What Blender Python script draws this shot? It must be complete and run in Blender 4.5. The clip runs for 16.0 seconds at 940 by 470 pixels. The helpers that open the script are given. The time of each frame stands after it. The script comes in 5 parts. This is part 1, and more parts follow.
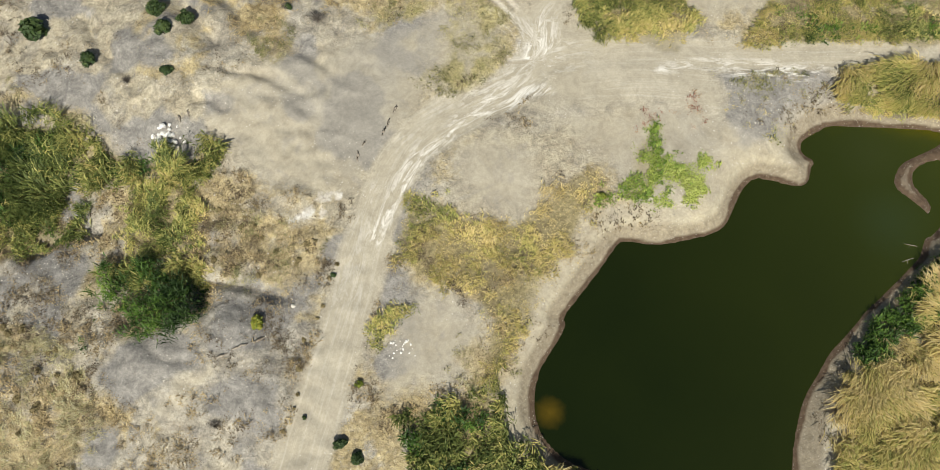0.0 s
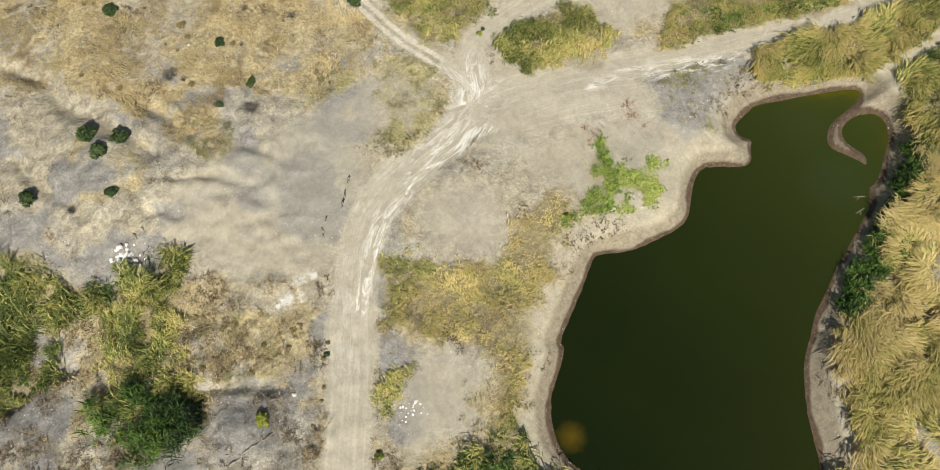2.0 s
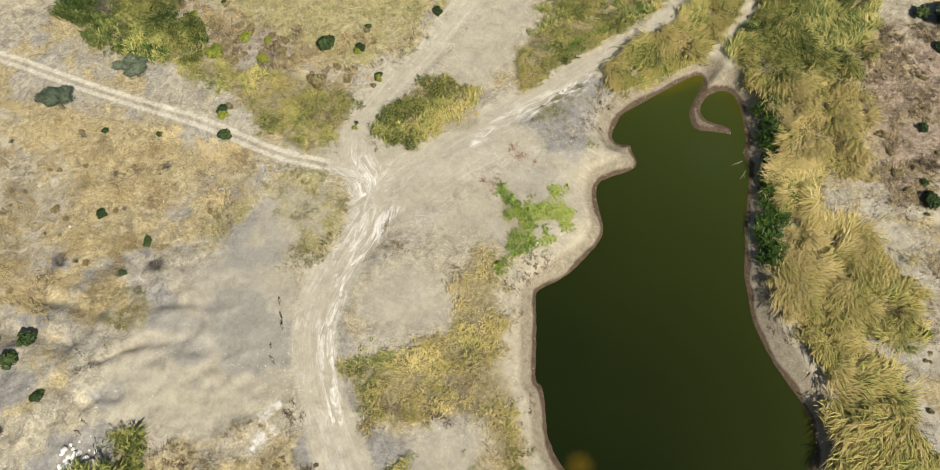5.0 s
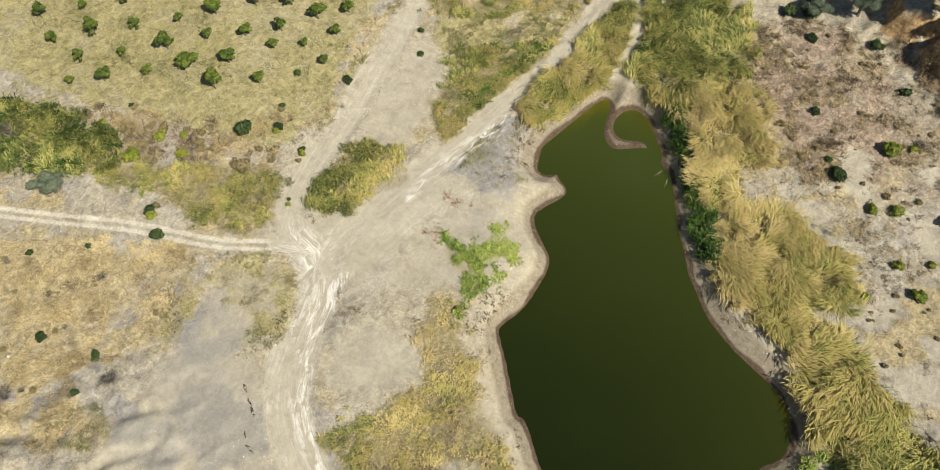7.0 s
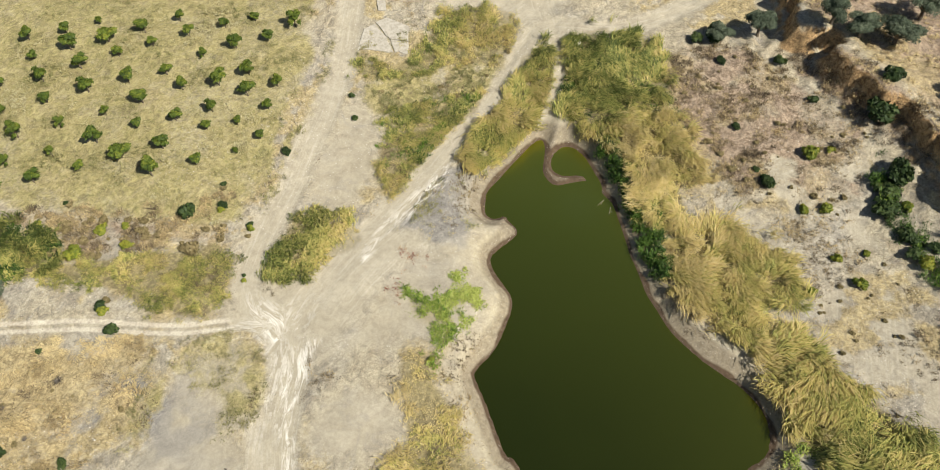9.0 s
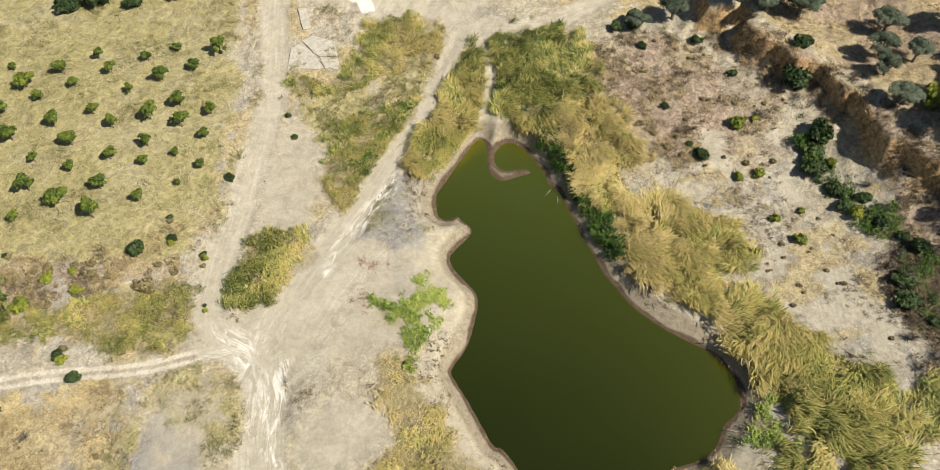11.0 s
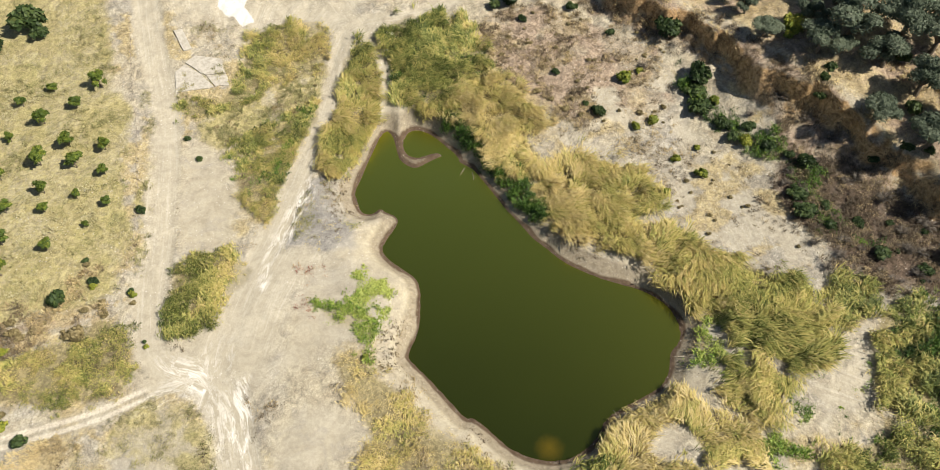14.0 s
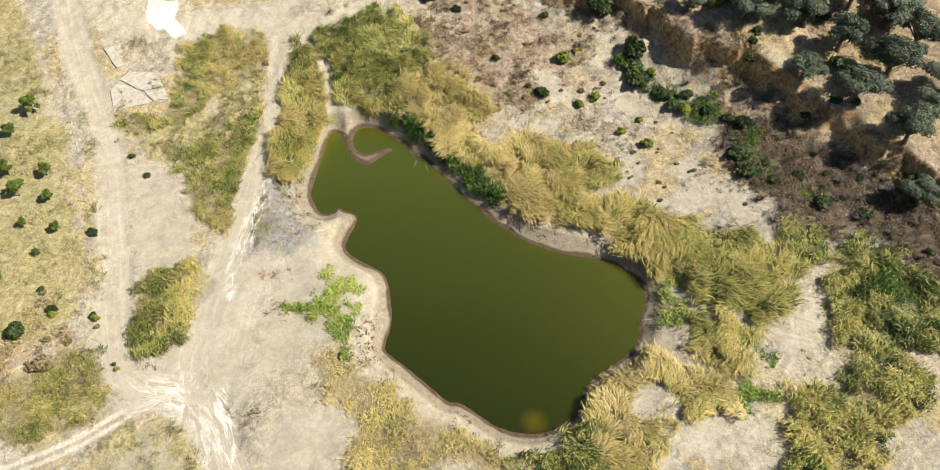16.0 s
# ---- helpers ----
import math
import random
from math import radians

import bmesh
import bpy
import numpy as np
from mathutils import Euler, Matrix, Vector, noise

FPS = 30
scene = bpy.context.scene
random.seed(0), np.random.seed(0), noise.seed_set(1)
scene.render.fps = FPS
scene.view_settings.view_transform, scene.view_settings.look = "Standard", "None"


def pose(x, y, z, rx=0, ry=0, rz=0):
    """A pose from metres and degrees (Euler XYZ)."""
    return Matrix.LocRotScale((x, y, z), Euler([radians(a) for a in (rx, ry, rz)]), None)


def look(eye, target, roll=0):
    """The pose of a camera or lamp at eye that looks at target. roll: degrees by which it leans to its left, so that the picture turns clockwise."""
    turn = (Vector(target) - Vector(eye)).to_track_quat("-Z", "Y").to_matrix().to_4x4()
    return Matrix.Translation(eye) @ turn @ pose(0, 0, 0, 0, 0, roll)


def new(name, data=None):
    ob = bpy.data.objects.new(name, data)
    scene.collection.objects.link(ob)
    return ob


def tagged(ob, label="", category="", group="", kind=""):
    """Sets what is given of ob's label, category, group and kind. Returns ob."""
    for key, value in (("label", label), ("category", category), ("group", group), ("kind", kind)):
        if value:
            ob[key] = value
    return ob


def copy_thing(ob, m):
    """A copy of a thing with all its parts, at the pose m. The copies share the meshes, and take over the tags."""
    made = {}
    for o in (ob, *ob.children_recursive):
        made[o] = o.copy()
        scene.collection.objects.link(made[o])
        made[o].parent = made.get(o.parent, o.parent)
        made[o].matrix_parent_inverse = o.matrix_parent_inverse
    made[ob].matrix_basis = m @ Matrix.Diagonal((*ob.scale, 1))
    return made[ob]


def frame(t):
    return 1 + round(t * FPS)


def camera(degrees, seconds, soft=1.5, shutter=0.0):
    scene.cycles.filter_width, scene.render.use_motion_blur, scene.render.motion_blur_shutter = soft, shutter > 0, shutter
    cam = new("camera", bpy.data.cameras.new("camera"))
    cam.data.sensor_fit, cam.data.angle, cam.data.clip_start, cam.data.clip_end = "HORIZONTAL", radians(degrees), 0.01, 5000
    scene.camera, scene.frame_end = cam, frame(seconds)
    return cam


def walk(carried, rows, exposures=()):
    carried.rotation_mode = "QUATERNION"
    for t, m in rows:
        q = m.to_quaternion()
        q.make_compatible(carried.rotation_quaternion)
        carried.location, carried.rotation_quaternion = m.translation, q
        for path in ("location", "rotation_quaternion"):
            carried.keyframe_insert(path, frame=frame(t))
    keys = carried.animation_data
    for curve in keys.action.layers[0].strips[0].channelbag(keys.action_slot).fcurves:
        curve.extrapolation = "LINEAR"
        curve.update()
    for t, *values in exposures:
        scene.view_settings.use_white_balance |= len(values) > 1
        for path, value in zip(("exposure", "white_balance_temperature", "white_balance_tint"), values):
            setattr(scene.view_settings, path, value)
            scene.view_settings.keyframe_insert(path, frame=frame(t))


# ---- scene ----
# ---- camera and its way ----
cam = camera(61.72, 16.0, soft=0.75)
# seconds; x, y, z; pitch below the horizon, heading, roll (degrees)
FLIGHT = [
    (0.0, 0.71, -0.11, 119.44, -72.71, 1.95, -0.21),
    (0.5, -0.82, -0.49, 119.60, -71.69, -1.61, -0.18),
    (1.0, -2.44, -0.89, 119.76, -70.67, -5.11, -0.05),
    (1.5, -4.20, -1.27, 119.87, -69.57, -8.80, -0.00),
    (2.0, -6.06, -1.62, 119.95, -68.49, -12.46, 0.19),
    (2.5, -7.90, -1.90, 120.00, -67.36, -16.27, 0.41),
    (3.0, -9.70, -2.11, 120.00, -66.26, -19.98, 0.55),
    (3.5, -11.45, -2.29, 120.02, -65.05, -23.66, 0.59),
    (4.0, -13.20, -2.43, 120.07, -63.87, -27.10, 0.63),
    (6.5, -21.92, -2.18, 120.21, -57.80, -43.14, 0.13),
    (7.0, -23.53, -1.90, 120.20, -56.60, -45.69, -0.02),
    (7.5, -25.07, -1.51, 120.22, -55.46, -48.14, -0.10),
    (8.0, -26.64, -1.00, 120.23, -54.32, -50.50, -0.12),
    (8.5, -28.24, -0.30, 120.22, -53.14, -52.81, -0.21),
    (9.0, -29.81, 0.55, 120.28, -52.05, -55.00, -0.21),
    (11.5, -37.53, 5.23, 120.29, -50.93, -66.03, -0.13),
    (12.0, -38.89, 6.32, 120.29, -50.91, -68.21, -0.10),
    (12.5, -40.22, 7.43, 120.39, -50.91, -70.51, -0.06),
    (13.0, -41.50, 8.55, 120.52, -50.89, -72.79, -0.02),
    (13.5, -42.64, 9.71, 120.64, -50.92, -75.15, 0.00),
    (14.0, -43.73, 10.86, 120.75, -50.94, -77.34, 0.05),
    (14.5, -44.69, 11.99, 120.75, -50.97, -79.37, 0.03),
    (15.0, -45.69, 13.14, 120.80, -50.98, -81.18, 0.04),
    (15.5, -46.69, 14.29, 120.83, -50.98, -83.03, 0.07),
    (16.0, -47.62, 15.49, 120.82, -50.98, -84.81, 0.11),
]
walk(cam, [(t, pose(x, y, z, 90 + p, 0, h) @ pose(0, 0, 0, 0, 0, r)) for t, x, y, z, p, h, r in FLIGHT],
     [(0.0, 0.17, 6500, 5), (4.0, 0.17, 6600, 6), (8.0, 0.28, 6700, 6), (13.0, 0.44, 6750, 8), (16.0, 0.55, 6750, 8)])

# ---- world and sun ----
SUN_ELEV, SHADOW_DIR = radians(47), Vector((0.04, 1.0, 0)).normalized()
world = bpy.data.worlds.new("sky")
scene.world = world
world.use_nodes = True
wn = world.node_tree.nodes
sky = wn.new("ShaderNodeTexSky")
sky.sky_type, sky.sun_disc = "NISHITA", False
sky.sun_elevation = SUN_ELEV
sky.sun_rotation = math.atan2(-SHADOW_DIR.x, -SHADOW_DIR.y)
wn["Background"].inputs["Strength"].default_value = 0.05
world.node_tree.links.new(sky.outputs[0], wn["Background"].inputs["Color"])
sun = new("sun", bpy.data.lights.new("sun", "SUN"))
sun.data.energy, sun.data.angle, sun.data.color = 5.0, radians(0.53), (1.0, 0.95, 0.87)
sun_from = Vector((-SHADOW_DIR.x * math.cos(SUN_ELEV), -SHADOW_DIR.y * math.cos(SUN_ELEV), math.sin(SUN_ELEV)))
sun.matrix_world = look(sun_from * 200, (0, 0, 0))


# ---- materials ----
def material(name, rough=0.9, spec=0.2):
    m = bpy.data.materials.new(name)
    m.use_nodes = True
    b = m.node_tree.nodes["Principled BSDF"]
    b.inputs["Roughness"].default_value = rough
    b.inputs["Specular IOR Level"].default_value = spec
    return m, m.node_tree.nodes, m.node_tree.links, b


def noise_node(n, l, scale, detail=4.0, rough=0.6, coord=None, distortion=0.0):
    t = n.new("ShaderNodeTexNoise")
    t.inputs["Scale"].default_value, t.inputs["Detail"].default_value = scale, detail
    t.inputs["Roughness"].default_value, t.inputs["Distortion"].default_value = rough, distortion
    if coord is None:
        g = n.new("ShaderNodeNewGeometry")
        coord = g.outputs["Position"]
    l.new(coord, t.inputs["Vector"])
    return t.outputs["Fac"]


def ramp(n, l, fac, stops):
    r = n.new("ShaderNodeValToRGB")
    e = r.color_ramp.elements
    while len(e) < len(stops):
        e.new(0.5)
    for k, (p, c) in enumerate(stops):
        e[k].position, e[k].color = p, (*c, 1)
    l.new(fac, r.inputs["Fac"])
    return r.outputs["Color"]


def mix(n, l, fac, a, b, mode="MIX"):
    x = n.new("ShaderNodeMix")
    x.data_type, x.blend_type = "RGBA", mode
    for sock, v in ((x.inputs[0], fac), (x.inputs[6], a), (x.inputs[7], b)):
        if isinstance(v, (float, int)):
            sock.default_value = v
        elif isinstance(v, tuple):
            sock.default_value = (*v, 1)
        else:
            l.new(v, sock)
    return x.outputs[2]


def maths(n, l, op, a, b=0.0, clamp=False):
    x = n.new("ShaderNodeMath")
    x.operation, x.use_clamp = op, clamp
    for sock, v in zip(x.inputs, (a, b)):
        if isinstance(v, (float, int)):
            sock.default_value = v
        else:
            l.new(v, sock)
    return x.outputs[0]


def bump(n, l, b, fac, strength, distance):
    x = n.new("ShaderNodeBump")
    x.inputs["Strength"].default_value, x.inputs["Distance"].default_value = strength, distance
    l.new(fac, x.inputs["Height"])
    l.new(x.outputs[0], b.inputs["Normal"])


def attribute(n, name):
    a = n.new("ShaderNodeAttribute")
    a.attribute_name = name
    return a


def plain(name, stops, scale, rough=0.9, detail=5.0, bumps=0.0, random_island=False):
    """A material whose colour runs over the stops by noise (and by island, or by object)."""
    m, n, l, b = material(name, rough)
    f = noise_node(n, l, scale, detail, 0.65)
    if random_island:
        g = n.new("ShaderNodeNewGeometry")
        f = maths(n, l, "ADD", maths(n, l, "MULTIPLY", f, 0.5), maths(n, l, "MULTIPLY", g.outputs["Random Per Island"], 0.5))
    l.new(ramp(n, l, f, stops), b.inputs["Base Color"])
    if bumps:
        bump(n, l, b, f, 0.8, bumps)
    return m


def foliage(name, stops):
    """Leaves or blades: the tint attribute gives the age of the growth, lighter upper leaves and shade painted at blade
    roots; each leaf differs a little.
    """
    m, n, l, b = material(name, 0.6, 0.25)
    g = n.new("ShaderNodeNewGeometry")
    f = maths(n, l, "ADD", attribute(n, "tint").outputs["Fac"], maths(n, l, "MULTIPLY", maths(n, l, "SUBTRACT", g.outputs["Random Per Island"], 0.5), 0.16))
    o = n.new("ShaderNodeObjectInfo")
    f = maths(n, l, "ADD", f, maths(n, l, "MULTIPLY", maths(n, l, "SUBTRACT", o.outputs["Random"], 0.5), 0.2))
    c = ramp(n, l, f, stops)
    l.new(c, b.inputs["Base Color"])
    t = n.new("ShaderNodeBsdfTranslucent")
    l.new(c, t.inputs["Color"])
    s = n.new("ShaderNodeMixShader")
    s.inputs[0].default_value = 0.2
    l.new(b.outputs[0], s.inputs[1])
    l.new(t.outputs[0], s.inputs[2])
    l.new(s.outputs[0], n["Material Output"].inputs["Surface"])
    return m


# ---- numbers on the plan: smooth noise, distances, the lie of the land ----
LATTICE = np.random.RandomState(7).rand(256, 256)


def vnoise(x, y, size, octaves=3, seed=0):
    """Smooth noise, 0 to 1, of points on the plan; size: metres of its largest swells."""
    x, y = np.asarray(x, float), np.asarray(y, float)
    total, amp, norm = np.zeros(np.broadcast(x, y).shape), 1.0, 0.0
    for k in range(octaves):
        u, v = x / size + 17.3 * (k + seed) + 500, y / size + 9.1 * (k + 3 * seed) + 500
        i, j = np.floor(u).astype(int), np.floor(v).astype(int)
        a, b = u - i, v - j
        a, b = a * a * (3 - 2 * a), b * b * (3 - 2 * b)
        g = LATTICE
        top = g[i % 256, j % 256] * (1 - a) + g[(i + 1) % 256, j % 256] * a
        low = g[i % 256, (j + 1) % 256] * (1 - a) + g[(i + 1) % 256, (j + 1) % 256] * a
        total += amp * (top * (1 - b) + low * b)
        norm, amp, size = norm + amp, amp * 0.5, size * 0.5
    return total / norm


def step(a, b, v):
    t = np.clip((v - a) / (b - a), 0, 1)
    return t * t * (3 - 2 * t)


def line_distance(x, y, pts):
    """Distance of points to a line of straight pieces."""
    best = np.full(np.shape(x), 1e9)
    for (ax, ay), (bx, by) in zip(pts, pts[1:]):
        dx, dy = bx - ax, by - ay
        t = np.clip(((x - ax) * dx + (y - ay) * dy) / (dx * dx + dy * dy), 0, 1)
        best = np.minimum(best, np.hypot(x - ax - t * dx, y - ay - t * dy))
    return best


def lane_place(x, y, pts):
    """Distance to a line, the side of it in metres, and the way along it."""
    best, side, along, run = np.full(np.shape(x), 1e9), np.zeros(np.shape(x)), np.zeros(np.shape(x)), 0.0
    for (ax, ay), (bx, by) in zip(pts, pts[1:]):
        dx, dy = bx - ax, by - ay
        size = math.hypot(dx, dy)
        t = np.clip(((x - ax) * dx + (y - ay) * dy) / (size * size), 0, 1)
        d = np.hypot(x - ax - t * dx, y - ay - t * dy)
        near = d < best
        best = np.where(near, d, best)
        side = np.where(near, ((x - ax) * dy - (y - ay) * dx) / size, side)
        along = np.where(near, run + t * size, along)
        run += size
    return best, side, along


def inside(x, y, pts):
    odd = np.zeros(np.shape(x), bool)
    for (ax, ay), (bx, by) in zip(pts, pts[1:] + pts[:1]):
        if ay != by:
            odd ^= ((ay > y) != (by > y)) & (x < (bx - ax) * (y - ay) / (by - ay) + ax)
    return odd


def area_distance(x, y, pts):
    """Signed distance to an area's edge, negative inside; at most 25 outside."""
    x, y = np.asarray(x, float), np.asarray(y, float)
    p = np.array(pts)
    (ax, ay), (bx, by) = p.min(0) - 25, p.max(0) + 25
    out = np.full(x.shape, 25.0)
    near = (x > ax) & (x < bx) & (y > ay) & (y < by)
    u, v = x[near], y[near]
    d = line_distance(u, v, pts + pts[:1])
    out[near] = np.where(inside(u, v, pts), -d, np.minimum(d, 25.0))
    return out


def wander(x, y, amount=1.0):
    """Shifts points a little, so that edges drawn with them run unevenly."""
    u = 5.0 * (vnoise(x, y, 11, 2, 51) - 0.5) + 3.0 * (vnoise(x, y, 3.2, 3, 52) - 0.5)
    v = 5.0 * (vnoise(x, y, 11, 2, 53) - 0.5) + 3.0 * (vnoise(x, y, 3.2, 3, 54) - 0.5)
    return x + amount * u, y + amount * v


def smooth(pts, closed=True, rounds=2):
    """Rounds the corners of an outline."""
    for _ in range(rounds):
        pairs = list(zip(pts, pts[1:] + (pts[:1] if closed else [])))
        cut = [p for a, b in pairs for p in ((0.75 * a[0] + 0.25 * b[0], 0.75 * a[1] + 0.25 * b[1]), (0.25 * a[0] + 0.75 * b[0], 0.25 * a[1] + 0.75 * b[1]))]
        pts = cut if closed else [pts[0]] + cut + [pts[-1]]
    return pts

# ---- the plan ----
POND = smooth([(56.5, 57.2), (59.6, 59.1), (63.6, 58.8), (67.8, 58.9), (73.6, 58.7), (77.6, 58.6), (79.3, 57.5), (77.5, 55.7), (74.3, 54.1), (71.3, 52.6), (69.7, 50.6),
               (69.1, 48.4), (71, 46.6), (73.3, 44.6), (74.4, 43.2), (74, 41), (72.6, 38.5), (71.9, 36.1), (66.3, 30.9), (62.2, 27.1), (58.1, 22.7), (55.6, 20.3), (53.8, 17.3), (51.2, 13.7),
               (49.8, 10), (48.4, 4.5), (48, -1), (46.4, -5.6), (43.9, -8.4), (40.4, -10), (37.4, -9.8)]
              + [(35.1, -8.3), (31.3, -8.5), (28, -7.4), (25.9, -5.3), (22.4, -1.2), (19.5, 1.5), (16.5, 2.3), (13.5, 3.9), (11.3, 6.2), (10, 9.5), (10, 13), (10.8, 16.6), (12.8, 19.6),
                 (14.8, 23), (14.4, 24.7), (16.6, 27.6), (18.4, 30), (20.4, 32.7), (22.9, 36.5), (24.2, 37.7), (29, 36.8), (34, 37.8), (39, 39.2), (41, 40.7), (42.3, 43.4), (43.9, 46.8),
                 (45.9, 49.2), (49, 48.8), (53.4, 47.6), (55.2, 48.6), (55.6, 51), (56.6, 52.2), (54.3, 53.8), (54.4, 55.8)], True, 1)
PUDDLE = smooth([(76.3 + 1.13 * (x - 76.3), 46.6 + 1.08 * (y - 46.6)) for x, y in [(76.1, 52.8), (79, 52.6), (80.3, 51.3), (80.2, 48.9), (79, 46.3), (77, 43.6), (75, 40.5), (72.5, 39.5), (72.8, 42), (74.8, 44.2), (74.8, 45.8), (73.2, 47.6), (72.5, 49.3), (73.4, 51.3)]], True, 1)
WATER_Z = -2.3
SPIT = [(80, 58), (75, 55), (71.5, 52.5), (70.2, 49.5), (72, 47), (74.5, 44.5)]

# dirt roads: half width, then the line
ROADS = {
    "main": (3.6, smooth([(-30, -30), (-24.3, 0.8), (-21.3, 12), (-18.3, 26), (-16.3, 38), (-13.9, 46), (-9.4, 53.6), (-2.6, 58.7), (5.3, 63), (10.4, 69), (11.5, 75)], False)),
    "orchard_road": (2.7, smooth([(9, 70), (11.5, 80), (21, 85.6), (41, 92.6), (62, 101.6), (80, 112.4), (100, 124), (150, 150)], False)),
    "east": (2.6, smooth([(8, 68), (25, 71), (40, 70), (54, 70), (68, 71), (84, 72), (94, 72.5), (103, 73), (106, 64), (113, 53), (135, 45), (160, 40)], False)),
    "wash": (1.5, smooth([(77, 57), (84, 59.5), (92, 61.5), (99, 66), (104, 71)], False)),
    "track": (1.5, smooth([(-60, 165), (-35.4, 136), (-25.3, 120.5), (-17, 109.5), (-8.7, 98.8), (-3, 88.8), (1.5, 82.6), (6.4, 77.4), (10, 72)], False)),
}
BARE = smooth([(8, 56), (14, 78), (20, 75), (42, 68), (44, 58), (39, 57), (30, 59), (24, 60), (15, 58)])

